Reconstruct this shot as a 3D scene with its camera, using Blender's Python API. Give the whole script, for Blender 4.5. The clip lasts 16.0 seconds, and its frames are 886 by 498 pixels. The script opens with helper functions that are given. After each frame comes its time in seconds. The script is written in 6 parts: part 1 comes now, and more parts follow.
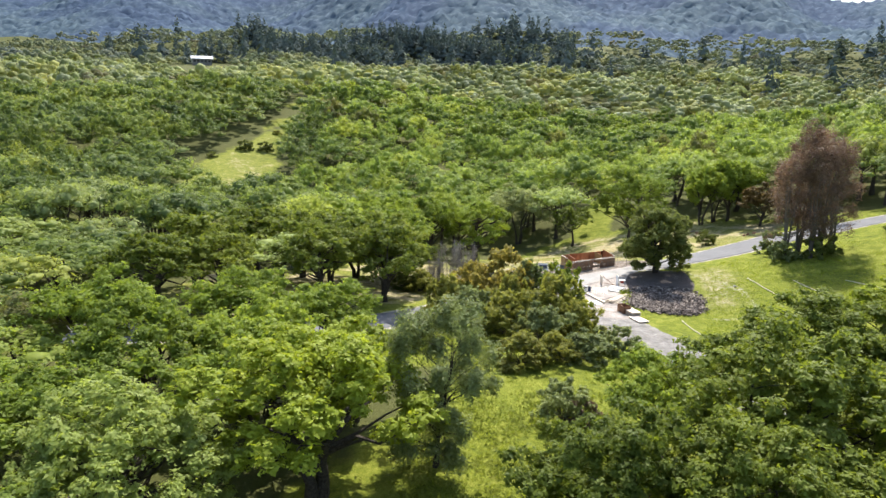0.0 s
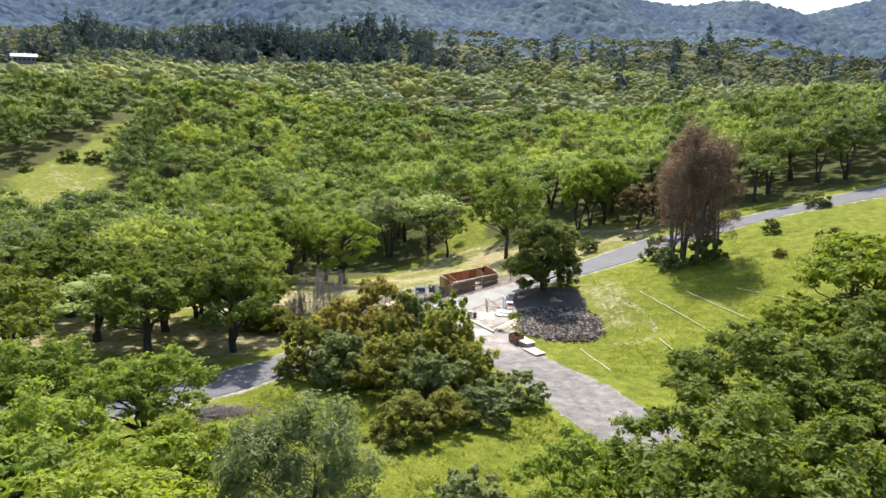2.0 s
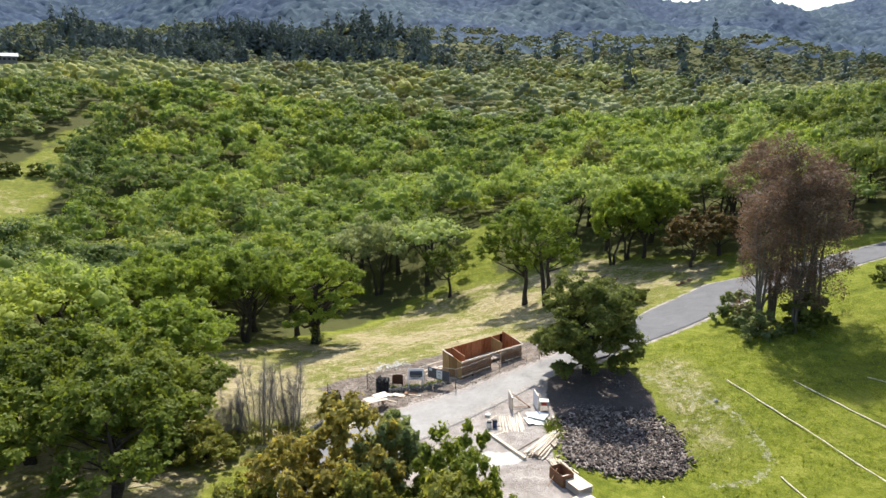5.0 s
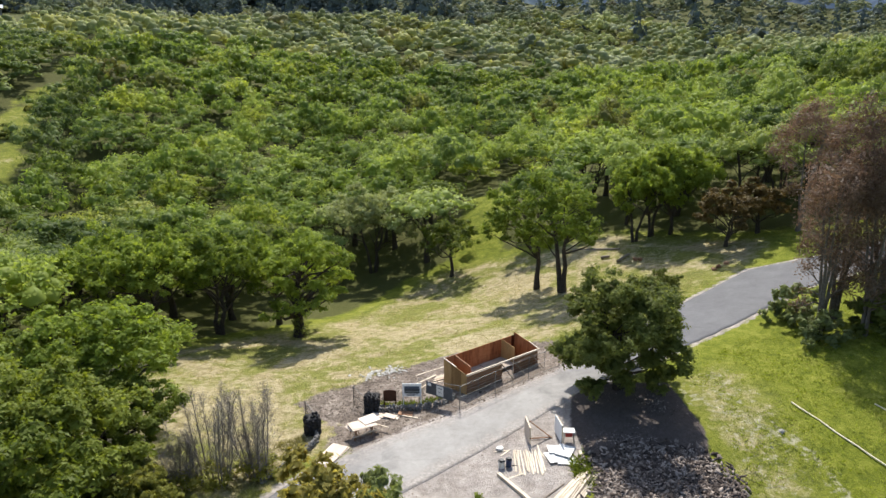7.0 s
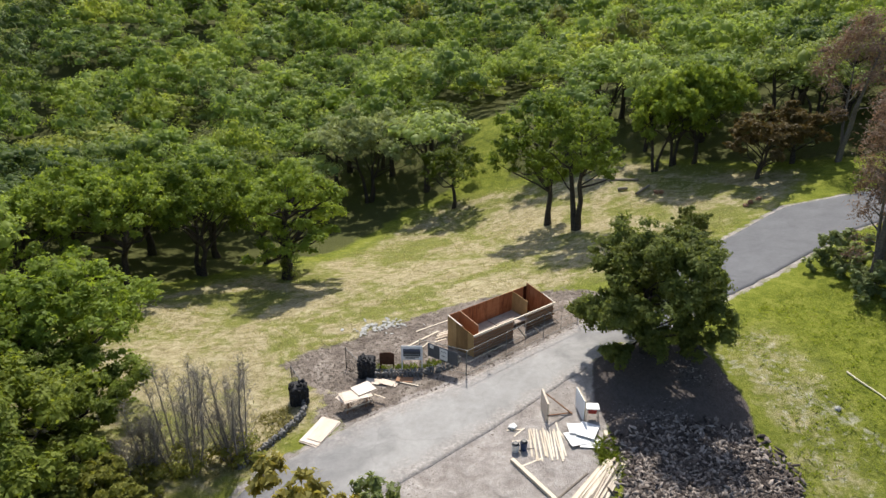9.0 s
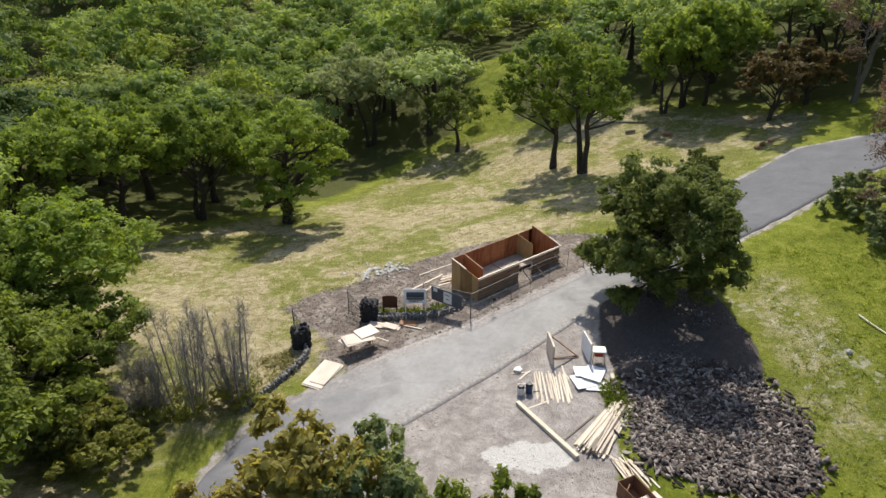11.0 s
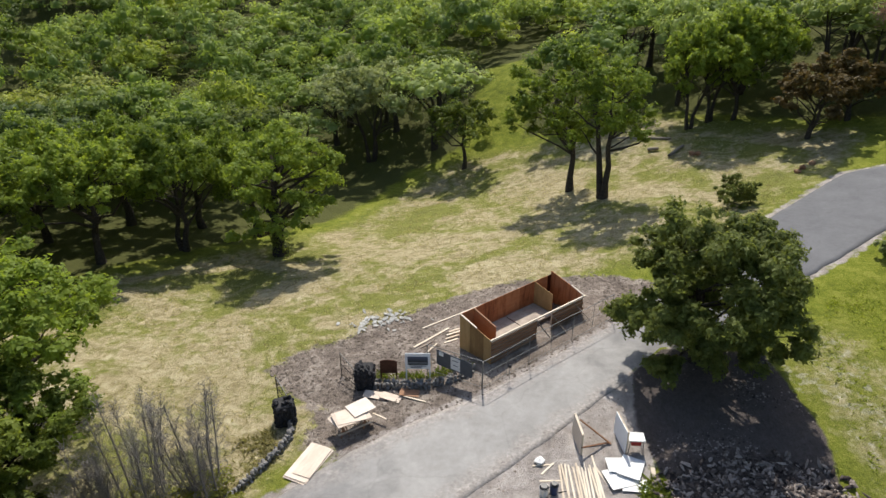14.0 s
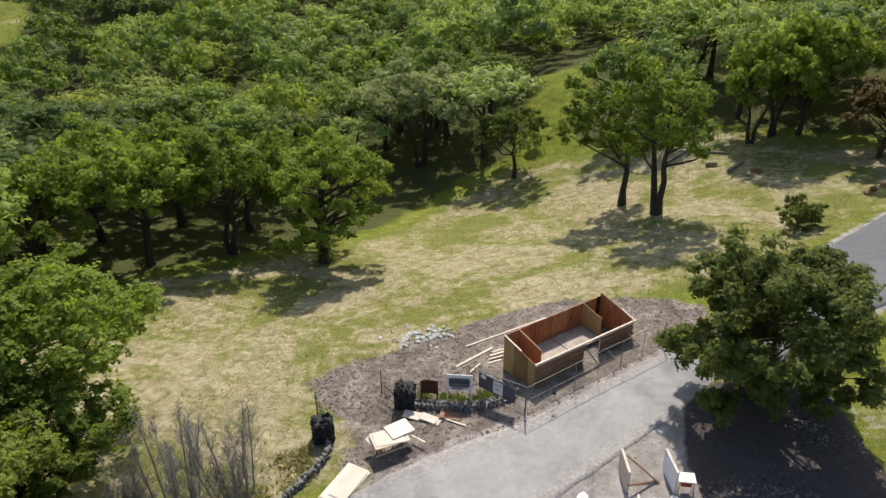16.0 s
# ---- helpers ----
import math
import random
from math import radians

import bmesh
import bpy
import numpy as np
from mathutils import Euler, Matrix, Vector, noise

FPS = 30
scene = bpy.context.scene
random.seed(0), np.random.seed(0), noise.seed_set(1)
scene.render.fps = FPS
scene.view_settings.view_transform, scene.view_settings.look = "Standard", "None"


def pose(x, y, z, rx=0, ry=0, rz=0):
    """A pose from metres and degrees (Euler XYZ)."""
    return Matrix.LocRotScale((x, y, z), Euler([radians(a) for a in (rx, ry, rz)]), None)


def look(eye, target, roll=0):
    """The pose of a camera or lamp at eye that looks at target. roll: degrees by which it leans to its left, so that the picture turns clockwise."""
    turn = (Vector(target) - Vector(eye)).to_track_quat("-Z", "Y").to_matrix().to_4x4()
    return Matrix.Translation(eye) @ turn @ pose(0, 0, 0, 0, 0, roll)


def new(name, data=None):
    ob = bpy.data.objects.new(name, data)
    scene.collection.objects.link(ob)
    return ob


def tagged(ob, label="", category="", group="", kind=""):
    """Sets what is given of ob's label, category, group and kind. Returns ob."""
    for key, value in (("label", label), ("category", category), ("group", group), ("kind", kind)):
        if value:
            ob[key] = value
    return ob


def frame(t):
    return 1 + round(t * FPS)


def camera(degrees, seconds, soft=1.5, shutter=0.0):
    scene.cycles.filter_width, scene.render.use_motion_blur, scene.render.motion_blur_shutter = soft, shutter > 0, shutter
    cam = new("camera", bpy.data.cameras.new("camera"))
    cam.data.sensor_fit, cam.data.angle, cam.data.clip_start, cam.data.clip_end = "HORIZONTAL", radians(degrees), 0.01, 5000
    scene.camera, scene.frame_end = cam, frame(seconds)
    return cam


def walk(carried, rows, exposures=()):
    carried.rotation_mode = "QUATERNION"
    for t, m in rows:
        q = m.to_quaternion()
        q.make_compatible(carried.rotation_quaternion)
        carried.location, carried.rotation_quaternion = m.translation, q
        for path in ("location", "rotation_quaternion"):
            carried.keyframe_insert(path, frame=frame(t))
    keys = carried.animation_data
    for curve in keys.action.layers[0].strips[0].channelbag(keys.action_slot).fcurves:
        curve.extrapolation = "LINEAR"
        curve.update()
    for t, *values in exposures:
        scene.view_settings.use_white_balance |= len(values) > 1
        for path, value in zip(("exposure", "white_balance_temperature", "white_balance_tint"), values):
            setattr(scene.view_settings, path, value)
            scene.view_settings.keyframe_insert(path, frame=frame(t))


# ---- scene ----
cam = camera(65.4, 16.0)

PATH = [
    (0, (9.696, -45.555, 23.319), (9.175, -43.668, 22.911), 0.9),
    (0.5, (8.995, -44.911, 23.322), (8.667, -42.981, 22.916), 0.9),
    (1, (8.341, -43.043, 23.102), (8.126, -41.096, 22.696), 0.7),
    (1.5, (7.702, -38.839, 23.218), (7.516, -36.89, 22.811), 0.5),
    (2, (7.025, -33.063, 23.802), (6.88, -31.111, 23.394), 0.2),
    (2.5, (6.292, -26.168, 24.24), (6.151, -24.209, 23.862), 0.1),
    (3, (5.538, -18.544, 24.452), (5.398, -16.586, 24.07), 0.0),
    (3.5, (4.917, -12.68, 24.752), (4.783, -10.722, 24.366), 0.2),
    (4, (4.824, -11.203, 24.856), (4.689, -9.248, 24.458), 0.1),
    (6.5, (3.981, 0.421, 24.997), (3.84, 2.358, 24.517), -0.1),
    (7, (3.777, 3.471, 25.048), (3.637, 5.393, 24.512), -0.1),
    (7.5, (3.583, 6.327, 25.016), (3.443, 8.232, 24.422), -0.1),
    (8, (3.325, 8.724, 25.096), (3.19, 10.609, 24.442), -0.1),
    (8.5, (3.167, 10.213, 25.031), (3.033, 12.077, 24.32), -0.1),
    (9, (2.905, 10.93, 24.852), (2.773, 12.772, 24.084), 0.0),
    (9.5, (2.792, 11.142, 24.606), (2.661, 12.961, 23.786), 0.1),
    (10, (2.797, 11.182, 24.301), (2.665, 12.981, 23.438), 0.1),
    (12.5, (2.414, 14.55, 23.907), (2.277, 16.323, 22.992), -0.3),
    (13, (2.298, 15.985, 23.987), (2.161, 17.758, 23.071), -0.3),
    (13.5, (2.192, 17.474, 24.109), (2.056, 19.246, 23.193), -0.3),
    (14, (2.104, 18.847, 24.278), (1.956, 20.619, 23.362), -0.4),
    (14.5, (2.031, 19.844, 24.471), (1.85, 21.612, 23.555), -0.5),
    (15, (2.026, 20.153, 24.674), (1.797, 21.916, 23.758), -0.6),
    (15.5, (1.969, 20.203, 24.747), (1.697, 21.961, 23.832), -0.5),
    (16, (1.993, 20.197, 24.716), (1.711, 21.953, 23.802), -0.5),
]
walk(cam, [(t, look(eye, target, roll)) for t, eye, target, roll in PATH],
     exposures=[(0, 0.98), (2, 0.84), (4, 0.72), (7, 0.46), (9, 0.29), (12.5, 0.14), (16, 0.16)])


# ---- world, sun ----
SUN_EL, SUN_AZ = radians(52), radians(-3)      # azimuth from +y towards +x
world = bpy.data.worlds.new("world")
scene.world = world
world.use_nodes = True
wn = world.node_tree.nodes
sky = wn.new("ShaderNodeTexSky")
sky.sky_type, sky.sun_disc = "NISHITA", False
sky.sun_elevation, sky.sun_rotation = SUN_EL, SUN_AZ
sky.air_density, sky.dust_density = 1.2, 2.0
wn["Background"].inputs["Strength"].default_value = 0.15
world.node_tree.links.new(sky.outputs[0], wn["Background"].inputs["Color"])
sun = new("sun", bpy.data.lights.new("sun", "SUN"))
sun.data.energy, sun.data.angle, sun.data.color = 5.0, radians(0.6), (1.0, 0.95, 0.87)
sun.matrix_world = look((math.sin(SUN_AZ) * math.cos(SUN_EL) * 50, math.cos(SUN_AZ) * math.cos(SUN_EL) * 50, math.sin(SUN_EL) * 50), (0, 0, 0))


# ---- materials ----
def material(name, rough=0.8, spec=0.3, metal=0.0):
    m = bpy.data.materials.new(name)
    m.use_nodes = True
    b = m.node_tree.nodes["Principled BSDF"]
    b.inputs["Roughness"].default_value = rough
    b.inputs["Specular IOR Level"].default_value = spec
    b.inputs["Metallic"].default_value = metal
    return m, m.node_tree.nodes, m.node_tree.links, b


def noise_node(nd, ln, scale, detail=4.0, rough=0.6, coord=None, distortion=0.0):
    n = nd.new("ShaderNodeTexNoise")
    n.inputs["Scale"].default_value, n.inputs["Detail"].default_value = scale, detail
    n.inputs["Roughness"].default_value, n.inputs["Distortion"].default_value = rough, distortion
    if coord is not None:
        ln.new(coord, n.inputs["Vector"])
    return n.outputs["Fac"]


def ramp(nd, ln, fac, *stops):
    r = nd.new("ShaderNodeValToRGB")
    e = r.color_ramp.elements
    while len(e) < len(stops):
        e.new(0.5)
    for el, (p, c) in zip(e, stops):
        el.position = p
        el.color = (*c, 1) if not isinstance(c, (int, float)) else (c, c, c, 1)
    ln.new(fac, r.inputs["Fac"])
    return r.outputs["Color"]


def mix(nd, ln, fac, a, b, mode="MIX"):
    m = nd.new("ShaderNodeMix")
    m.data_type, m.blend_type = "RGBA", mode
    for sock, v in ((m.inputs[0], fac), (m.inputs[6], a), (m.inputs[7], b)):
        if isinstance(v, (int, float)):
            sock.default_value = v
        elif isinstance(v, tuple):
            sock.default_value = (*v, 1)
        else:
            ln.new(v, sock)
    return m.outputs[2]


def maths(nd, ln, op, a, b=0.0, clamp=False):
    m = nd.new("ShaderNodeMath")
    m.operation, m.use_clamp = op, clamp
    for sock, v in zip(m.inputs, (a, b)):
        if isinstance(v, (int, float)):
            sock.default_value = v
        else:
            ln.new(v, sock)
    return m.outputs[0]


def bump(nd, ln, bsdf, height, strength=0.5, distance=0.05):
    b = nd.new("ShaderNodeBump")
    b.inputs["Strength"].default_value, b.inputs["Distance"].default_value = strength, distance
    ln.new(height, b.inputs["Height"])
    ln.new(b.outputs[0], bsdf.inputs["Normal"])


def place(nd):
    return nd.new("ShaderNodeNewGeometry").outputs["Position"]


def leaf_material(name, dark, mid, light, through_col, amount=0.4, rough=0.55, crowd=False):
    """Foliage: colour varies leaf by leaf and tree by tree; some sunlight comes through."""
    m, nd, ln, b = material(name, rough, 0.12)
    geo = nd.new("ShaderNodeNewGeometry")
    info = nd.new("ShaderNodeObjectInfo")
    big = noise_node(nd, ln, 0.11, 2.0, 0.5, geo.outputs["Position"])
    v = maths(nd, ln, "ADD", maths(nd, ln, "MULTIPLY", geo.outputs["Random Per Island"], 0.30), maths(nd, ln, "MULTIPLY", info.outputs["Random"], 0.40))
    v = maths(nd, ln, "ADD", v, maths(nd, ln, "MULTIPLY", maths(nd, ln, "SUBTRACT", big, 0.35), 0.55))
    if crowd:
        own = nd.new("ShaderNodeAttribute")
        own.attribute_name = "tone"
        tone = [maths(nd, ln, "FRACT", maths(nd, ln, "MULTIPLY", maths(nd, ln, "ADD", own.outputs["Fac"], info.outputs["Random"]), q)) for q in (1.0, 7.31, 17.7)]
        wide = noise_node(nd, ln, 0.012, 3.0, 0.5, geo.outputs["Position"])
        v = maths(nd, ln, "ADD", v, maths(nd, ln, "MULTIPLY", maths(nd, ln, "SUBTRACT", tone[0], 0.45), 0.70))
        v = maths(nd, ln, "ADD", v, maths(nd, ln, "MULTIPLY", maths(nd, ln, "SUBTRACT", wide, 0.5), 0.8))
    col = ramp(nd, ln, v, (0.1, dark), (0.5, mid), (0.95, light))
    if crowd:
        grey = ramp(nd, ln, tone[1], (0.78, 0.0), (0.84, 1.0))
        col = mix(nd, ln, maths(nd, ln, "MULTIPLY", grey, 0.5), col, mix(nd, ln, 1.0, col, (1.0, 0.98, 1.7), "MULTIPLY"))
        yellow = ramp(nd, ln, tone[1], (0.16, 1.0), (0.22, 0.0))
        col = mix(nd, ln, maths(nd, ln, "MULTIPLY", yellow, 0.6), col, mix(nd, ln, 1.0, col, (1.22, 1.08, 0.75), "MULTIPLY"))
        brown = ramp(nd, ln, tone[2], (0.965, 0.0), (0.98, 1.0))
        col = mix(nd, ln, maths(nd, ln, "MULTIPLY", brown, 0.6), col, (0.15, 0.12, 0.06))
    ln.new(col, b.inputs["Base Color"])
    tr = nd.new("ShaderNodeBsdfTranslucent")
    ln.new(mix(nd, ln, 1.0, col, through_col, "MULTIPLY"), tr.inputs["Color"])
    mx = nd.new("ShaderNodeMixShader")
    mx.inputs[0].default_value = amount
    ln.new(b.outputs[0], mx.inputs[1])
    ln.new(tr.outputs[0], mx.inputs[2])
    ln.new(mx.outputs[0], nd["Material Output"].inputs["Surface"])
    return m


OAK = leaf_material("oak_leaves", (0.115, 0.16, 0.027), (0.205, 0.27, 0.043), (0.315, 0.37, 0.077), (1.45, 1.4, 0.7), 0.5)
OAK_DEEP = leaf_material("deep_oak_leaves", (0.08, 0.11, 0.021), (0.15, 0.19, 0.032), (0.24, 0.272, 0.056), (1.45, 1.4, 0.65), 0.48)
PALE_OAK = leaf_material("pale_oak_leaves", (0.14, 0.18, 0.045), (0.24, 0.29, 0.075), (0.345, 0.39, 0.125), (1.4, 1.4, 0.75), 0.46)
YELLOW_OAK = leaf_material("yellow_oak_leaves", (0.14, 0.18, 0.022), (0.24, 0.295, 0.034), (0.35, 0.39, 0.06), (1.4, 1.35, 0.7), 0.46)
LIVE_OAK = leaf_material("live_oak_leaves", (0.092, 0.115, 0.036), (0.18, 0.21, 0.058), (0.30, 0.328, 0.105), (1.45, 1.4, 0.85), 0.52, 0.6)
GREY_LEAF = leaf_material("grey_green_leaves", (0.14, 0.17, 0.07), (0.24, 0.275, 0.115), (0.36, 0.385, 0.185), (1.35, 1.35, 0.8), 0.42)
WILLOW_LEAF = leaf_material("willow_leaves", (0.23, 0.26, 0.11), (0.36, 0.39, 0.18), (0.48, 0.50, 0.27), (1.3, 1.3, 0.85), 0.46)
OLIVE_LEAF = leaf_material("olive_leaves", (0.145, 0.155, 0.04), (0.245, 0.255, 0.064), (0.355, 0.352, 0.105), (1.48, 1.42, 0.78), 0.55)
ORANGE_LEAF = leaf_material("rusty_leaves", (0.19, 0.178, 0.052), (0.315, 0.28, 0.082), (0.43, 0.37, 0.125), (1.5, 1.38, 0.8), 0.54)
BROWN_LEAF = leaf_material("reddish_brown_leaves", (0.10, 0.073, 0.055), (0.17, 0.125, 0.094), (0.25, 0.185, 0.14), (1.4, 1.1, 0.8), 0.35)
RUST_TREE = leaf_material("bronze_leaves", (0.06, 0.048, 0.02), (0.11, 0.082, 0.03), (0.17, 0.125, 0.046), (1.4, 1.2, 0.7), 0.35)
FOREST = leaf_material("woodland_leaves", (0.105, 0.15, 0.034), (0.192, 0.256, 0.056), (0.30, 0.36, 0.092), (1.4, 1.4, 0.75), 0.46, 0.6, True)
FOREST_DEEP = leaf_material("deep_woodland_leaves", (0.082, 0.118, 0.034), (0.152, 0.20, 0.052), (0.25, 0.295, 0.088), (1.4, 1.4, 0.75), 0.42, 0.6, True)
# far leaves greyed and blued: distance haze put into the base colour
FAR_FOREST = leaf_material("far_hazed_leaves", (0.142, 0.17, 0.08), (0.245, 0.28, 0.122), (0.375, 0.405, 0.185), (1.4, 1.35, 0.85), 0.44, 0.7, True)
DISTANT_FOREST = leaf_material("distant_hazed_leaves", (0.10, 0.12, 0.074), (0.175, 0.203, 0.118), (0.275, 0.30, 0.172), (1.38, 1.32, 0.9), 0.4, 0.75, True)
# needles lightened towards blue-grey, haze painted into their colour
CONIFER = leaf_material("hazed_conifer_needles", (0.05, 0.066, 0.062), (0.08, 0.101, 0.094), (0.12, 0.148, 0.135), (1.2, 1.3, 0.9), 0.1, 0.95)


def bark_material(name, dark, light):
    m, nd, ln, b = material(name, 0.9, 0.15)
    p = place(nd)
    n = noise_node(nd, ln, 6.0, 6.0, 0.7, p)
    ln.new(ramp(nd, ln, n, (0.3, dark), (0.75, light)), b.inputs["Base Color"])
    bump(nd, ln, b, n, 0.8, 0.05)
    return m


BARK = bark_material("oak_bark", (0.02, 0.016, 0.012), (0.09, 0.075, 0.06))
PALE_BARK = bark_material("pale_bark", (0.07, 0.06, 0.05), (0.22, 0.19, 0.16))
TWIG = bark_material("bare_twigs", (0.15, 0.132, 0.115), (0.37, 0.335, 0.30))


# ---- the lie of the land ----
SPOTS = [(-60, -120, 2), (90, -120, 6), (3, 12, 1.2), (-20, 0, 1), (30, 5, 1.2), (12, 31, 0), (-21, 36, .2), (18, 37, .3), (-7, 43, -.6),
         (2, 47, .3), (13.4, 50, 1.3), (23, 45, 1.7), (31, 47, 2.4), (-6, 56, -1), (47, 68, 7), (-15, 69, -3.6), (31, 84, 3.2), (21, 86, 1.2),
         (-.5, 94.5, -4.5), (-14, 103, -6), (3, 118, 2), (-45, 115, -5), (0, 146, -1), (-86, 152, 9), (96, 150, 19), (-121, 217, 25),
         (27, 219, 7.6), (-142, 287, 28), (133, 405, 24), (-172, 520, 46), (-433, 603, 60), (-131, 645, 54)]
_p = np.array(SPOTS, float)
_n = len(_p)
_m = np.zeros((_n + 3, _n + 3))
_m[:_n, :_n] = np.sqrt(((_p[:, None, :2] - _p[None, :, :2]) ** 2).sum(-1) + 144)
_m[:_n, _n], _m[:_n, _n + 1:], _m[_n, :_n], _m[_n + 1:, :_n] = 1, _p[:, :2], 1, _p[:, :2].T
_w = np.linalg.solve(_m, np.r_[_p[:, 2], 0, 0, 0])


def smooth(a, b, v):
    u = np.clip((np.asarray(v, float) - a) / (b - a), 0, 1)
    return u * u * (3 - 2 * u)


def height(x, y):
    """Height of the land, in metres."""
    x, y = np.asarray(x, float), np.asarray(y, float)
    xc, yc = np.clip(x, -700, 700), np.clip(y, -250, 760)
    z = _w[_n] + _w[_n + 1] * xc + _w[_n + 2] * yc
    for (px, py, _), k in zip(SPOTS, _w):
        z = z + k * np.sqrt((xc - px) ** 2 + (yc - py) ** 2 + 144)
    roll = smooth(125, 330, y + 0.35 * np.abs(x)) * smooth(35, 110, np.hypot(x + 105, (y - 165) * 0.7)) * smooth(60, 160, np.hypot(x + 400, (y - 560))) * (0.6 + 0.4 * smooth(300, 600, y))
    z = z + roll * (7.5 * np.sin(x / 61 + 1.3 * np.sin(y / 83) + 0.7) * np.sin(y / 71 + 0.5 * np.sin(x / 97)) + 3.5 * np.sin(x / 27 + y / 41) + 2.5 * np.sin(y / 23 - x / 53 + 1.0))
    return z + 50 * smooth(600, 960, y) * smooth(900, 200, x)


def hz(x, y):
    return float(height(x, y))


def crest(x):
    return 262 + 160 * np.exp(-((x + 260) / 560) ** 2) + 55 * np.exp(-((x + 1700) / 700) ** 2) + 50 * np.exp(-((x - 1080) / 200) ** 2) + 60 * np.exp(-((x + 1150) / 380) ** 2) + 120 * np.exp(-((x + 2550) / 550) ** 2) + 42 * np.exp(-((x - 1290) / 190) ** 2)


def mountain(x, y):
    z = height(x, 900) * 0 + 95 + crest(x) * smooth(900, 2300, y) * 0.93
    z = z + 26 * np.sin(x / 173 + y / 400) * smooth(1000, 1500, y) * (1 - 0.7 * smooth(1800, 2300, y)) + 15 * np.sin(x / 71 - y / 210 + 1.3) * smooth(1000, 1400, y) * (1 - 0.7 * smooth(1800, 2300, y)) + 22 * np.sin(x / 118 + 2.0 * np.sin(y / 260)) * smooth(1050, 1400, y) * smooth(2250, 1900, y)
    z = z - (48 * smooth(230, 430, x) + 22 * smooth(430, 700, x)) * smooth(1000, 1500, y)
    return z - 90 * smooth(1100, 820, y)


# ---- mesh helpers ----
def quick_mesh(name, verts, faces, mats, smooth_shade=False, index=None):
    """A mesh from arrays; all faces have the same number of corners."""
    verts, faces = np.asarray(verts, np.float32), np.asarray(faces, np.int32)
    k = faces.shape[1]
    me = bpy.data.meshes.new(name)
    me.vertices.add(len(verts))
    me.vertices.foreach_set("co", verts.ravel())
    me.loops.add(faces.size)
    me.loops.foreach_set("vertex_index", faces.ravel())
    me.polygons.add(len(faces))
    me.polygons.foreach_set("loop_start", np.arange(0, faces.size, k, dtype=np.int32))
    if smooth_shade:
        me.polygons.foreach_set("use_smooth", np.ones(len(faces), bool))
    for m in mats if isinstance(mats, (list, tuple)) else [mats]:
        me.materials.append(m)
    if index is not None:
        me.polygons.foreach_set("material_index", np.asarray(index, np.int32))
    me.update(calc_edges=True)
    me.validate()
    return me


def part(name, mesh, mat, parent, label=""):
    """One mesh object under a thing or a part; mesh is a mesh or a bmesh."""
    if isinstance(mesh, bmesh.types.BMesh):
        me = bpy.data.meshes.new(name)
        mesh.to_mesh(me)
        mesh.free()
        if mat:
            me.materials.append(mat)
        mesh = me
    ob = new(name, mesh)
    ob.parent = parent
    if label:
        ob["label"] = label
    return ob


def thing(name, m, label, category, group="", kind=""):
    ob = new(name)
    ob.empty_display_size = 0.3
    ob.matrix_world = m
    return tagged(ob, label, category, group, kind)


def inside(poly, x, y):
    """Whether points lie in a polygon."""
    hit = np.zeros(np.shape(x), bool)
    for (x0, y0), (x1, y1) in zip(poly, poly[1:] + poly[:1]):
        cross = ((y0 > y) != (y1 > y)) & (x < (x1 - x0) * (y - y0) / ((y1 - y0) or 1e-9) + x0)
        hit ^= cross
    return hit


def edge_distance(poly, x, y, closed=True):
    """Distance from points to the outline."""
    best = np.full(np.shape(x), 1e9)
    for (x0, y0), (x1, y1) in zip(poly, poly[1:] + (poly[:1] if closed else [])):
        dx, dy = x1 - x0, y1 - y0
        u = np.clip(((x - x0) * dx + (y - y0) * dy) / (dx * dx + dy * dy + 1e-9), 0, 1)
        best = np.minimum(best, np.hypot(x - x0 - u * dx, y - y0 - u * dy))
    return best


def zone(poly, x, y, soft):
    d = edge_distance(poly, x, y)
    return smooth(-soft, soft, np.where(inside(poly, x, y), d, -d))


# ---- plan ----
DRIVE_FAR = [(-46, 8), (-30, 14), (-20.5, 19), (-16, 22.7), (-13.5, 26.5), (-10.7, 33), (-9.1, 39.6), (-7, 41.9), (-5, 44.2), (-1.6, 46.6), (1.7, 48.2),
             (9.3, 54.6), (16, 61.5), (23.3, 69), (31, 75.5), (40, 75.3), (54, 79), (72, 87), (95, 101), (130, 118)]
DRIVE_NEAR = [(-44, 3), (-28, 9), (-18.5, 13.7), (-13, 18.5), (-10, 24), (-6.5, 31), (-4.3, 36), (-2.5, 38), (-.3, 40), (3.6, 43.5), (5.5, 45.4),
              (10, 49.8), (16, 54.5), (22.6, 59.5), (33, 67.3), (41, 69.8), (55, 74.5), (69, 79), (94, 92), (131, 110)]
GRAVEL = [(-5.5, 36), (-1.5, 41), (2.6, 44.5), (4.7, 46.4), (9.2, 50.6), (10.5, 46), (9.6, 43), (9.8, 40), (9, 36), (11.6, 31.5), (13.5, 28.5), (17, 23.5), (19.5, 17), (23, 9),
          (27, 0), (22, -2), (17, 8), (13.2, 15), (10.6, 21.5), (7.5, 27), (3, 31)]
DIRT = [(-11.3, 51.5), (-9.9, 53.4), (-7.4, 54.9), (-4.6, 57.5), (-1.5, 59.5), (3.8, 62), (9.5, 62), (13, 60), (10, 53.6), (2.4, 47.2), (-1, 45.6), (-4.5, 43.2), (-7.6, 45.2), (-7.2, 47.5), (-9.6, 49.3)]
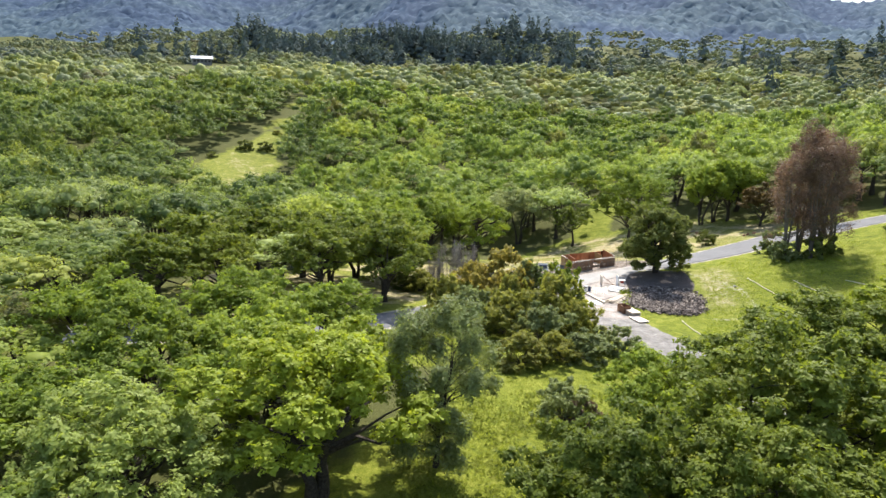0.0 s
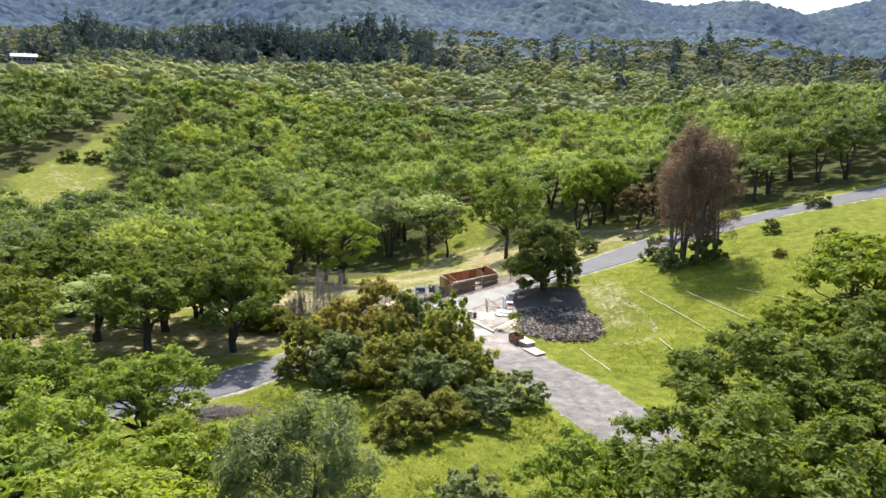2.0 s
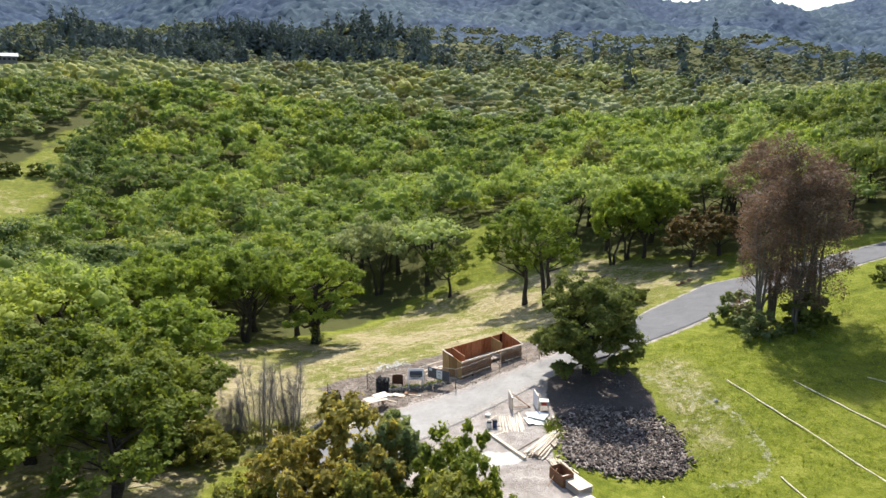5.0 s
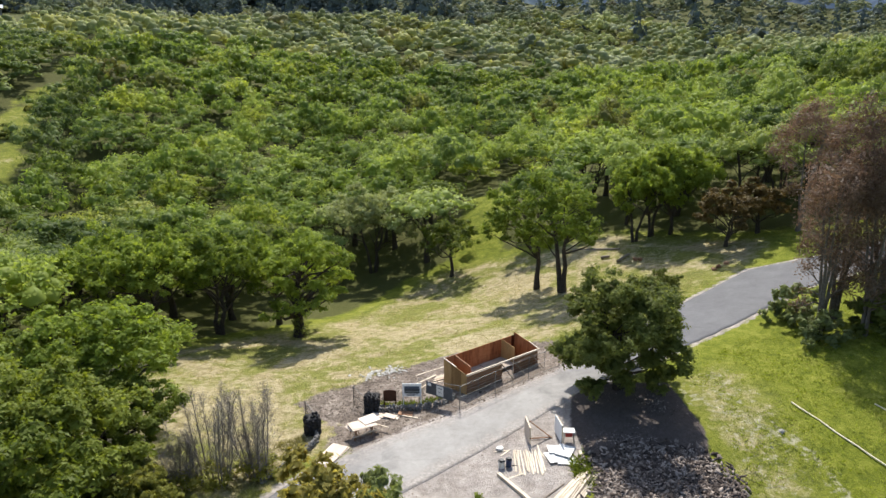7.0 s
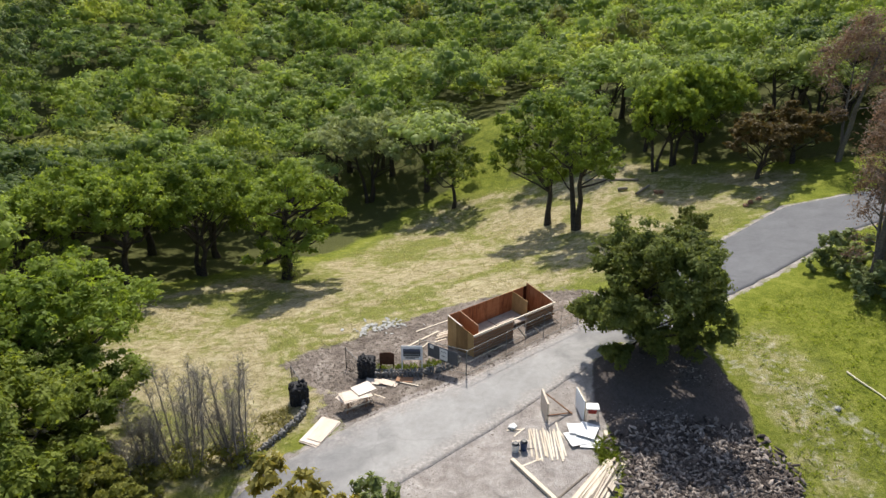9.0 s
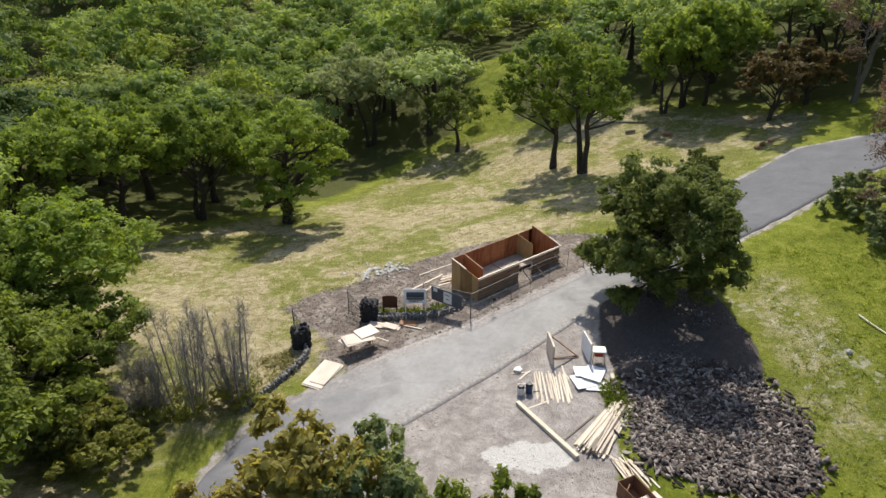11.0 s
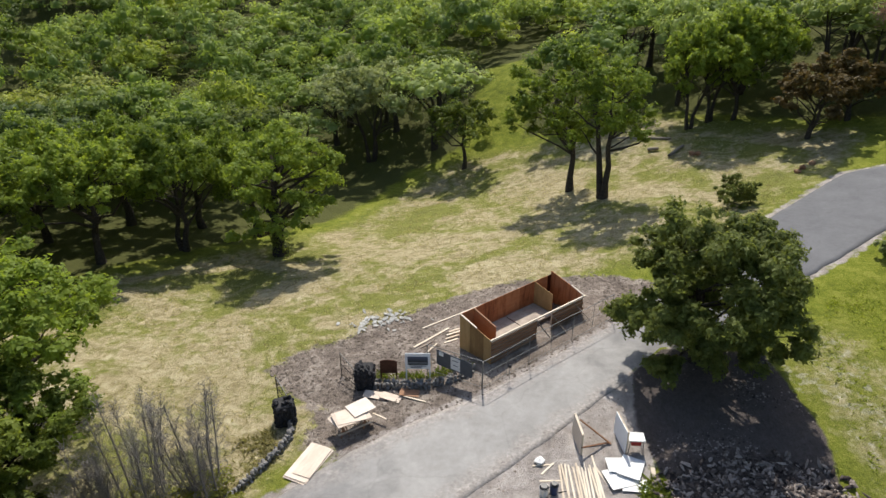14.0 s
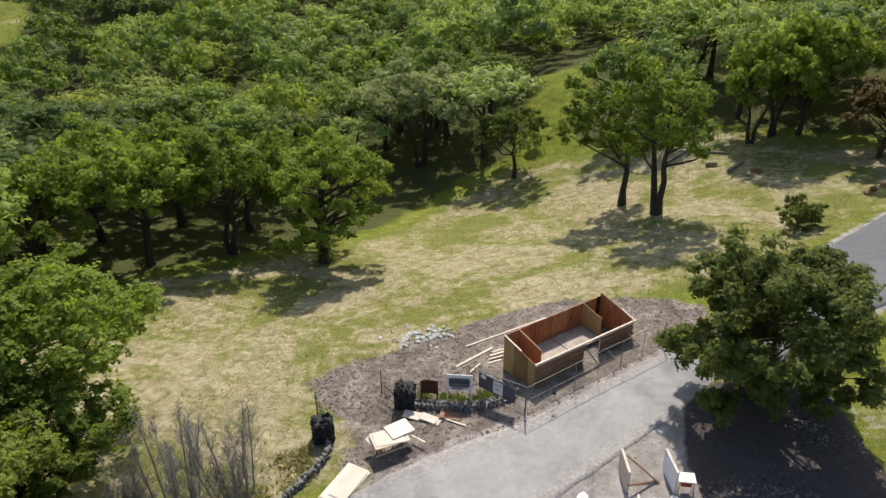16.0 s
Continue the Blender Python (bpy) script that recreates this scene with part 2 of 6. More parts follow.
MULCH = [(10.1, 42.6), (10.2, 40.1), (9.9, 38.2), (10.7, 36.6), (12.2, 36.2), (14.4, 35.4), (16.9, 35.3), (18.5, 36.4), (18.6, 39.2), (17.6, 41.9), (18.0, 45.5), (17, 51.3), (11.8, 52), (9.7, 49.7), (9.4, 46)]
OPEN = [(-34, 44), (-33, 64), (-27, 71), (-15, 82), (-9, 97), (-3, 100), (0, 121), (8, 121), (5, 100), (15, 98.5), (23, 96), (33, 89.5), (43, 84.5), (56, 84), (75, 91), (95, 104),
        (130, 120), (135, 108), (96, 90), (78, 78), (62, 52), (50, 30), (36, 24), (29, 16), (20, 2), (12, -20), (2, -34), (-12, -34), (-7, -8), (-4, 8), (-14, 9), (-28, 6), (-45, 0), (-47, 10), (-30, 17), (-22, 22), (-16, 27), (-14, 33), (-18, 40)]
KNOLL = [(-80, 80), (-96, 98), (-104, 120), (-107.5, 146), (-111, 174), (-123, 212), (-128, 229), (-120, 214), (-106, 174), (-95, 150), (-88, 131), (-79, 112), (-70, 94), (-66, 80)]
MEADOW = [(-32, 46), (-31, 63), (-25, 70), (-14, 79), (-6, 96), (-1, 98), (9, 97), (18, 97), (28, 91), (36, 84), (32, 78), (23.3, 70), (16, 62.5), (9, 62.5), (-1.5, 59.5), (-6.5, 54), (-7, 50), (-7, 45), (-9, 40), (-14, 33), (-20, 38)]

GROVE = [(-34, 44), (-20, 40), (-14, 33), (-16, 27), (-22, 22), (-30, 17), (-44, 22), (-46, 40)]
LAWN_DRY = [(17, 52), (22, 54), (24, 49), (23.5, 44), (23, 39), (20.5, 36.5), (18.5, 38), (18.6, 45)]
TRACK = [(17.6, 50.0), (19.4, 47.6), (21.3, 45.9), (22.8, 44.6), (23.9, 41.5), (24.3, 38.5), (24.0, 36.4), (22.3, 35.0), (19.6, 34.4)]
DUST = [(2.6, 37.4), (4.4, 37.9), (6.6, 38.2), (7.4, 37.6), (6.9, 36.6), (5.2, 36.0), (3.2, 36.2)]


# ---- ground ----
def lines(lo, a, b, hi, fine, grow):
    mid = list(np.arange(a, b + fine / 2, fine))
    up, down, step = [], [], fine
    while mid[-1] + sum(up) < hi:
        step *= grow
        up.append(step)
    out = mid + list(mid[-1] + np.cumsum(up))
    step, v, left = fine, mid[0], []
    while v > lo:
        step *= grow
        v -= step
        left.append(v)
    return np.array(left[::-1] + out)


gx, gy = lines(-4200, -40, 52, 4200, 0.55, 1.11), lines(-2500, -20, 104, 4500, 0.55, 1.09)
GX, GY = np.meshgrid(gx, gy)
GZ = height(GX, GY)
GZ = np.where(GY > 830, np.maximum(GZ, 0) * smooth(1000, 830, GY) + (mountain(GX, GY) - 22) * smooth(830, 1000, GY), GZ)
rough = np.array([noise.noise((x * 0.35, y * 0.35, 0)) * 0.10 + noise.noise((x * 0.09, y * 0.09, 4)) * 0.22 for x, y in zip(GX.ravel(), GY.ravel())]).reshape(GX.shape)
drive_poly = DRIVE_FAR + DRIVE_NEAR[::-1]
near_drive = np.where(inside(drive_poly, GX, GY), 0, smooth(0.2, 2.5, edge_distance(drive_poly, GX, GY)))
flat = near_drive * (1 - 0.75 * zone(GRAVEL, GX, GY, 0.6)) * (1 - 0.6 * zone(DIRT, GX, GY, 1.0))
GZ = GZ + rough * flat
within = np.where(inside(drive_poly, GX, GY), edge_distance(drive_poly, GX, GY), 0)
GZ = GZ - 0.08 * smooth(0.9, 1.7, within)
bed = zone(MULCH, GX, GY, 0.5)
GZ = GZ + bed * 0.06
ny, nx = GX.shape
gi = np.arange(nx * ny).reshape(ny, nx)
gf = np.stack([gi[:-1, :-1], gi[:-1, 1:], gi[1:, 1:], gi[1:, :-1]], -1).reshape(-1, 4)


def ground_material():
    m, nd, ln, b = material("grassland", 0.95, 0.1)
    p = place(nd)

    def mask(name):
        a = nd.new("ShaderNodeAttribute")
        a.attribute_name = name
        return a.outputs["Fac"]

    def edged(name, scale, amount):
        n = maths(nd, ln, "MULTIPLY", maths(nd, ln, "SUBTRACT", noise_node(nd, ln, scale, 5.0, 0.65, p), 0.5), amount)
        v = maths(nd, ln, "ADD", mask(name), n)
        return ramp(nd, ln, v, (0.4, 0.0), (0.6, 1.0))

    mp = nd.new("ShaderNodeMapping")
    mp.inputs["Rotation"].default_value = (0, 0, 0.6)
    mp.inputs["Scale"].default_value = (1.0, 0.35, 1.0)
    ln.new(p, mp.inputs["Vector"])
    fine = noise_node(nd, ln, 9.0, 8.0, 0.82, mp.outputs[0], 0.3)
    mp2 = nd.new("ShaderNodeMapping")
    mp2.inputs["Rotation"].default_value = (0, 0, -0.5)
    mp2.inputs["Scale"].default_value = (0.8, 1.0, 1.0)
    ln.new(p, mp2.inputs["Vector"])
    wisps = noise_node(nd, ln, 2.6, 9.0, 0.80, mp2.outputs[0], 1.6)
    fine = maths(nd, ln, "ADD", maths(nd, ln, "MULTIPLY", fine, 0.5), maths(nd, ln, "MULTIPLY", wisps, 0.5))
    patch = noise_node(nd, ln, 0.13, 4.0, 0.58, p, 1.0)
    patch2 = noise_node(nd, ln, 0.9, 5.0, 0.65, p, 0.4)
    lush = ramp(nd, ln, maths(nd, ln, "ADD", maths(nd, ln, "MULTIPLY", fine, 0.55), maths(nd, ln, "ADD", maths(nd, ln, "MULTIPLY", patch2, 0.30), maths(nd, ln, "MULTIPLY", patch, 0.15))),
                (0.41, (0.068, 0.09, 0.012)), (0.5, (0.145, 0.168, 0.018)), (0.58, (0.232, 0.24, 0.045)))
    lush = mix(nd, ln, maths(nd, ln, "MULTIPLY", mask("meadow"), 0.45, True), lush, (0.20, 0.185, 0.07))
    clumps = noise_node(nd, ln, 1.1, 7.0, 0.70, mp2.outputs[0], 1.2)
    swirl = maths(nd, ln, "ADD", maths(nd, ln, "MULTIPLY", fine, 0.45), maths(nd, ln, "MULTIPLY", clumps, 0.55))
    straw = ramp(nd, ln, swirl, (0.40, (0.17, 0.14, 0.065)), (0.5, (0.31, 0.26, 0.15)), (0.60, (0.44, 0.385, 0.245)))
    spots = maths(nd, ln, "MULTIPLY", maths(nd, ln, "SUBTRACT", maths(nd, ln, "ADD", maths(nd, ln, "MULTIPLY", patch, 0.65), maths(nd, ln, "MULTIPLY", patch2, 0.35)), 0.5), 5.2)
    dryness = maths(nd, ln, "ADD", maths(nd, ln, "MULTIPLY", mask("meadow"), 0.66), maths(nd, ln, "MULTIPLY", spots, maths(nd, ln, "ADD", maths(nd, ln, "MULTIPLY", mask("meadow"), 0.8), 0.2)))
    col = mix(nd, ln, ramp(nd, ln, maths(nd, ln, "ADD", dryness, maths(nd, ln, "MULTIPLY", maths(nd, ln, "SUBTRACT", swirl, 0.5), 1.5)), (0.35, 0.0), (0.85, 0.95)), lush, straw)
    litter = ramp(nd, ln, fine, (0.3, (0.035, 0.04, 0.013)), (0.55, (0.08, 0.085, 0.026)), (0.75, (0.14, 0.13, 0.05)))
    col = mix(nd, ln, edged("woods", 0.35, 0.8), col, litter)
    soil = ramp(nd, ln, maths(nd, ln, "ADD", maths(nd, ln, "MULTIPLY", fine, 0.5), maths(nd, ln, "MULTIPLY", patch2, 0.5)), (0.36, (0.09, 0.072, 0.058)), (0.5, (0.20, 0.165, 0.138)), (0.62, (0.36, 0.315, 0.265)))
    col = mix(nd, ln, edged("dirt", 0.8, 1.7), col, soil)
    grit = ramp(nd, ln, maths(nd, ln, "ADD", maths(nd, ln, "MULTIPLY", fine, 0.45), maths(nd, ln, "MULTIPLY", patch2, 0.55)), (0.34, (0.18, 0.156, 0.138)), (0.5, (0.325, 0.29, 0.262)), (0.66, (0.50, 0.455, 0.415)))
    col = mix(nd, ln, edged("gravel", 1.1, 1.2), col, grit)
    paving = ramp(nd, ln, maths(nd, ln, "ADD", maths(nd, ln, "MULTIPLY", fine, 0.4), maths(nd, ln, "MULTIPLY", patch2, 0.6)), (0.36, (0.12, 0.114, 0.108)), (0.5, (0.205, 0.195, 0.184)), (0.64, (0.32, 0.303, 0.285)))
    col = mix(nd, ln, edged("lane", 0.9, 1.3), col, paving)
    col = mix(nd, ln, maths(nd, ln, "MULTIPLY", edged("dust", 1.3, 1.6), 0.8), col, (0.62, 0.60, 0.55))
    pale = ramp(nd, ln, swirl, (0.42, (0.20, 0.19, 0.10)), (0.58, (0.46, 0.44, 0.34)))
    col = mix(nd, ln, maths(nd, ln, "MULTIPLY", edged("streak", 2.2, 1.8), 0.75), col, pale)
    chips = ramp(nd, ln, fine, (0.3, (0.04, 0.034, 0.03)), (0.6, (0.12, 0.10, 0.09)), (0.8, (0.22, 0.19, 0.165)))
    col = mix(nd, ln, edged("mulch", 1.5, 0.5), col, chips)
    ln.new(col, b.inputs["Base Color"])
    bump(nd, ln, b, maths(nd, ln, "ADD", fine, patch2), 1.0, 0.16)
    return m


GRASS = ground_material()
ground_mesh = quick_mesh("ground", np.stack([GX, GY, GZ], -1).reshape(-1, 3), gf, GRASS, True)
woods = 1 - np.maximum(zone(OPEN, GX, GY, 4.5), zone(KNOLL, GX, GY, 3.0))
for name, values in (("meadow", np.maximum(zone(MEADOW, GX, GY, 2.5), 1.15 * zone(GROVE, GX, GY, 2.5)) + 0.45 * zone(KNOLL, GX, GY, 3.0) + 0.6 * zone(LAWN_DRY, GX, GY, 2.0) ), ("woods", woods * (1 - zone(GROVE, GX, GY, 2.5))), ("dirt", zone(DIRT, GX, GY, 1.5)),
                     ("gravel", np.maximum(zone(GRAVEL, GX, GY, 0.9), 0.62 * smooth(1.0, 0.2, edge_distance(drive_poly, GX, GY)))), ("mulch", bed), ("lane", zone(GRAVEL, GX, GY, 0.7) * smooth(34.5, 29, GY)), ("dust", 0.95 * zone(DUST, GX, GY, 0.5)),
                     ("streak", np.maximum(0.5 * smooth(0.8, 0.2, edge_distance(TRACK, GX, GY, False)), 0.36 * zone(LAWN_DRY, GX, GY, 2.0)))):
    ground_mesh.attributes.new(name, "FLOAT", "POINT").data.foreach_set("value", values.ravel().astype(np.float32))
ground = tagged(new("ground", ground_mesh), "rolling green and straw-coloured grassland with bare soil patches", "ground", kind="structure")

# the mountain behind the valley, all forest, with haze in its base colour
mx_, my_ = np.r_[np.arange(-3000, -1900, 20.0), np.arange(-1900, 1800, 10.0)], np.r_[np.arange(1000, 1700, 9.0), np.arange(1700, 2500, 13.0)]
mrng = np.random.default_rng(61)
MX, MY = np.meshgrid(mx_, my_)
MX, MY = MX + mrng.uniform(-3, 3, MX.shape), MY + mrng.uniform(-3, 3, MY.shape)
MZ = mountain(MX, MY) + mrng.uniform(0, 1, MX.shape) ** 2 * 13
mi = np.arange(MX.size).reshape(MX.shape)
mf = np.stack([mi[:-1, :-1], mi[:-1, 1:], mi[1:, 1:], mi[1:, :-1]], -1).reshape(-1, 4)
MOUNTAIN, nd, ln, b = material("hazed_mountain_forest", 0.95, 0.05)
p = place(nd)
n1, n2 = noise_node(nd, ln, 0.045, 4.0, 0.6, p), noise_node(nd, ln, 0.004, 3.0, 0.5, p)
# tree crowns painted in: light middles, shaded gaps between them, all in the colour
crowns = nd.new("ShaderNodeTexVoronoi")
crowns.inputs["Scale"].default_value = 0.075
ln.new(p, crowns.inputs["Vector"])
n1 = maths(nd, ln, "ADD", maths(nd, ln, "MULTIPLY", n1, 0.6), maths(nd, ln, "MULTIPLY", maths(nd, ln, "SUBTRACT", 0.9, crowns.outputs["Distance"]), 0.30))
# blue of the distance haze is part of these forest colours
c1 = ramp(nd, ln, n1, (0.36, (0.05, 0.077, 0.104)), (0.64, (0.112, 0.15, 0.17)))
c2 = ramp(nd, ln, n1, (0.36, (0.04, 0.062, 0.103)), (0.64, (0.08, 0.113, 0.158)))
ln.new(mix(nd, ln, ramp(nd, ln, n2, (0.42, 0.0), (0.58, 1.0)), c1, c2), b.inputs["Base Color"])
tagged(new("mountain", quick_mesh("mountain", np.stack([MX, MY, MZ], -1).reshape(-1, 3), mf, MOUNTAIN)), "forested mountain ridge painted in hazy blue-green", "mountain", kind="structure")

# ---- drive ----
ASPHALT, nd, ln, b = material("old_asphalt", 0.85, 0.25)
p = place(nd)
f1, f2, f3 = noise_node(nd, ln, 30.0, 4.0, 0.7, p), noise_node(nd, ln, 0.5, 5.0, 0.6, p, 0.5), noise_node(nd, ln, 3.0, 5.0, 0.65, p)
v = maths(nd, ln, "ADD", maths(nd, ln, "MULTIPLY", f1, 0.25), maths(nd, ln, "ADD", maths(nd, ln, "MULTIPLY", f2, 0.5), maths(nd, ln, "MULTIPLY", f3, 0.25)))
sx = nd.new("ShaderNodeSeparateXYZ")
ln.new(p, sx.inputs[0])
worn = ramp(nd, ln, maths(nd, ln, "ADD", maths(nd, ln, "MULTIPLY", sx.outputs[0], -0.05), maths(nd, ln, "ADD", 1.0, maths(nd, ln, "MULTIPLY", f2, 0.3))), (0.35, 0.0), (0.8, 1.0))
old = ramp(nd, ln, v, (0.3, (0.19, 0.181, 0.169)), (0.5, (0.27, 0.26, 0.245)), (0.7, (0.36, 0.348, 0.328)))
# dark tone for the newer far stretch and for the painted shade at the left
newer_shaded = ramp(nd, ln, v, (0.3, (0.085, 0.085, 0.09)), (0.5, (0.12, 0.12, 0.125)), (0.7, (0.155, 0.155, 0.16)))
crack = nd.new("ShaderNodeTexVoronoi")
crack.feature = "DISTANCE_TO_EDGE"
crack.inputs["Scale"].default_value = 0.2
warp = nd.new("ShaderNodeVectorMath")
warp.operation = "ADD"
wob = nd.new("ShaderNodeTexNoise")
wob.inputs["Scale"].default_value, wob.inputs["Detail"].default_value = 0.9, 4.0
ln.new(p, wob.inputs["Vector"])
ln.new(p, warp.inputs[0])
ln.new(wob.outputs["Color"], warp.inputs[1])
ln.new(warp.outputs[0], crack.inputs["Vector"])
line = maths(nd, ln, "MULTIPLY", ramp(nd, ln, crack.outputs[0], (0.004, 1.0), (0.012, 0.0)), 0.10)
# asphalt greyer towards the left end, with the oaks' shade painted into it
oak_shade = ramp(nd, ln, maths(nd, ln, "ADD", maths(nd, ln, "MULTIPLY", sx.outputs[0], 0.08), maths(nd, ln, "ADD", 0.85, maths(nd, ln, "MULTIPLY", f2, 0.4))), (0.3, 0.0), (0.9, 1.0))
worn = maths(nd, ln, "MULTIPLY", worn, oak_shade)
edge = nd.new("ShaderNodeAttribute")
edge.attribute_name = "edge"
spill = maths(nd, ln, "ADD", edge.outputs["Fac"], maths(nd, ln, "MULTIPLY", maths(nd, ln, "SUBTRACT", noise_node(nd, ln, 1.4, 6.0, 0.7, p), 0.5), 1.2))
spill = maths(nd, ln, "MULTIPLY", ramp(nd, ln, spill, (0.5, 0.0), (0.98, 0.92)), worn)
gritty = ramp(nd, ln, noise_node(nd, ln, 5.0, 6.0, 0.75, p), (0.35, (0.17, 0.147, 0.13)), (0.52, (0.30, 0.27, 0.243)), (0.68, (0.46, 0.42, 0.385)))
ln.new(mix(nd, ln, spill, mix(nd, ln, line, mix(nd, ln, worn, newer_shaded, old), (0.07, 0.065, 0.06)), gritty), b.inputs["Base Color"])
bump(nd, ln, b, f1, 0.4, 0.01)


def strip(far, near, across, lift, thick):
    """A paved strip between two edge lines, draped on the land, with a skirt down into it."""
    a, c = np.array(far, float), np.array(near, float)
    t = np.concatenate([[0], np.cumsum(np.hypot(*np.diff((a + c) / 2, axis=0).T))])
    s = np.linspace(0, t[-1], int(t[-1] / 0.8))
    e0, e1 = (np.stack([np.interp(s, t, q[:, k]) for k in (0, 1)], -1) for q in (a, c))
    for e in (e0, e1):
        for _ in range(3):
            e[1:-1] = (e[:-2] + 2 * e[1:-1] + e[2:]) / 4
        e += np.array([[noise.noise((q[0] * 1.3, q[1] * 1.3, k)) * 0.14 for k in (1, 7)] for q in e])
    u = np.r_[0, np.linspace(0, 1, across), 1]
    xy = e0[:, None] * (1 - u[None, :, None]) + e1[:, None] * u[None, :, None]
    z = height(xy[..., 0], xy[..., 1]) + 0.012 + (lift - 0.012) * smooth(0, 0.2, np.minimum(u, 1 - u))[None]
    z[:, 0] -= thick
    z[:, -1] -= thick
    v = np.concatenate([xy, z[..., None]], -1)
    i = np.arange(v[..., 0].size).reshape(v.shape[:2])
    f = np.stack([i[:-1, :-1], i[1:, :-1], i[1:, 1:], i[:-1, 1:]], -1).reshape(-1, 4)
    return v.reshape(-1, 3), f, np.broadcast_to(np.abs(2 * u - 1), v.shape[:2]).ravel()


rv, rf, re_ = strip(DRIVE_FAR, DRIVE_NEAR, 16, 0.02, 0.35)
road_mesh = quick_mesh("road", rv, rf, ASPHALT)
road_mesh.attributes.new("edge", "FLOAT", "POINT").data.foreach_set("value", re_.astype(np.float32))
tagged(new("road", road_mesh), "worn pale grey asphalt driveway", "driveway", kind="structure")


# ---- trees ----
def tube(path, radii, sides):
    """A tapered tube along a line of points: vertices and quads."""
    path = np.asarray(path, float)
    d = np.gradient(path, axis=0)
    d /= np.linalg.norm(d, axis=1, keepdims=True) + 1e-9
    ref = np.where(np.abs(d[:, 2:3]) < 0.9, [[0, 0, 1.0]], [[1.0, 0, 0]])
    a = np.cross(d, ref)
    a /= np.linalg.norm(a, axis=1, keepdims=True) + 1e-9
    c = np.cross(d, a)
    ang = np.arange(sides) * 2 * np.pi / sides
    v = path[:, None] + np.asarray(radii)[:, None, None] * (np.cos(ang)[None, :, None] * a[:, None] + np.sin(ang)[None, :, None] * c[:, None])
    i = np.arange(len(path) * sides).reshape(len(path), sides)
    j = np.roll(i, -1, axis=1)
    return v.reshape(-1, 3), np.stack([i[:-1], j[:-1], j[1:], i[1:]], -1).reshape(-1, 4)


def joined(pieces):
    vs, fs, n = [], [], 0
    for v, f in pieces:
        vs.append(v)
        fs.append(f + n)
        n += len(v)
    return np.concatenate(vs), np.concatenate(fs)


def leaves(rng, centres, normals, size, slim=0.7):
    """One leaf spray, a three-cornered blade, at each centre."""
    n = normals / (np.linalg.norm(normals, axis=1, keepdims=True) + 1e-9)
    t = np.cross(n, rng.normal(size=n.shape))
    t /= np.linalg.norm(t, axis=1, keepdims=True) + 1e-9
    c = np.cross(n, t)
    s = size * rng.uniform(0.6, 1.4, (len(n), 1))
    v = np.stack([centres - t * s * 0.45 + c * s * slim * 0.5, centres - t * s * 0.45 - c * s * slim * 0.5, centres + t * s * 0.75], 1)
    return v.reshape(-1, 3), np.arange(len(n) * 3).reshape(-1, 3)


def crown_lobes(rng, h, r, clear, count, flat=0.72, fill=0.55):
    """Centres and radii of the leaf masses of a spreading crown."""
    k = np.arange(count)
    ang = k * 2.39996 + rng.uniform(0, 6.28)
    rad = np.sqrt((k + 0.5) / count) * 0.86
    rad = np.clip(rad + rng.normal(0, 0.06, count), 0, 0.95)
    wob = 1 + 0.16 * np.sin(ang * 2 + rng.uniform(0, 6)) + 0.10 * np.sin(ang * 3 + rng.uniform(0, 6))
    lr = r * rng.uniform(0.20, 0.33, count) * (22 / max(count, 10)) ** 0.25
    top = clear + (h - clear) * (0.30 + 0.70 * np.sqrt(np.clip(1 - rad ** 2, 0, 1)))
    drop = rng.uniform(0, 1, count) ** 1.6 * fill
    z = top - lr * flat - drop * (top - clear) * 0.8 + rng.normal(0, 0.03 * h, count)
    z = np.maximum(z, clear * 0.8 + lr * 0.3)
    c = np.stack([np.cos(ang) * rad * r * wob, np.sin(ang) * rad * r * wob, z], -1)
    return c, lr


def foliage(rng, c, lr, sprays, per, size, flat=0.75, under=0.35, inner=0.25, slim=0.75, loose_by=0.16, sub=1):
    """Leaf masses: sprays of leaves over the outside of each, with coarser ones in its shaded inside."""
    if sub > 1:
        e = rng.normal(size=(len(c), sub, 3)) + [0, 0, 0.35]
        e /= np.linalg.norm(e, axis=2, keepdims=True)
        c = (c[:, None] + e * lr[:, None, None] * rng.uniform(0.55, 0.95, (len(c), sub, 1)) * [1, 1, flat]).reshape(-1, 3)
        lr = (lr[:, None] * rng.uniform(0.33, 0.55, (len(lr), sub))).ravel()
    n = len(c)
    d = rng.normal(size=(n, sprays, 3))
    d /= np.linalg.norm(d, axis=2, keepdims=True)
    low = (d[..., 2] < -0.1) & (rng.uniform(size=(n, sprays)) > under)
    d[..., 2] = np.where(low, np.abs(d[..., 2]), d[..., 2])
    deep = (np.arange(sprays) < inner * sprays)[None, :, None] & np.ones((n, 1, 1), bool)
    bumpy = rng.uniform(0.80, 1.10, (n, sprays, 1)) * (1 + 0.18 * np.sin(d[..., :1] * 5 + d[..., 1:2] * 4 + np.arange(n)[:, None, None]))
    bumpy = np.where(deep, rng.uniform(0.15, 0.65, (n, sprays, 1)), bumpy)
    mid = c[:, None] + d * lr[:, None, None] * bumpy * np.array([1, 1, flat])
    pos = mid[:, :, None] + rng.normal(0, 1, (n, sprays, per, 3)) * lr[:, None, None, None] * loose_by * np.array([1, 1, 0.7])
    nor = d[:, :, None] + rng.normal(0, 0.42, pos.shape) + np.array([0, 0, 0.45])
    big = np.broadcast_to(np.where(deep, 1.5, 1.0)[:, :, None], (n, sprays, per, 1)).reshape(-1, 1)
    return leaves(rng, pos.reshape(-1, 3), nor.reshape(-1, 3), size * big, slim)


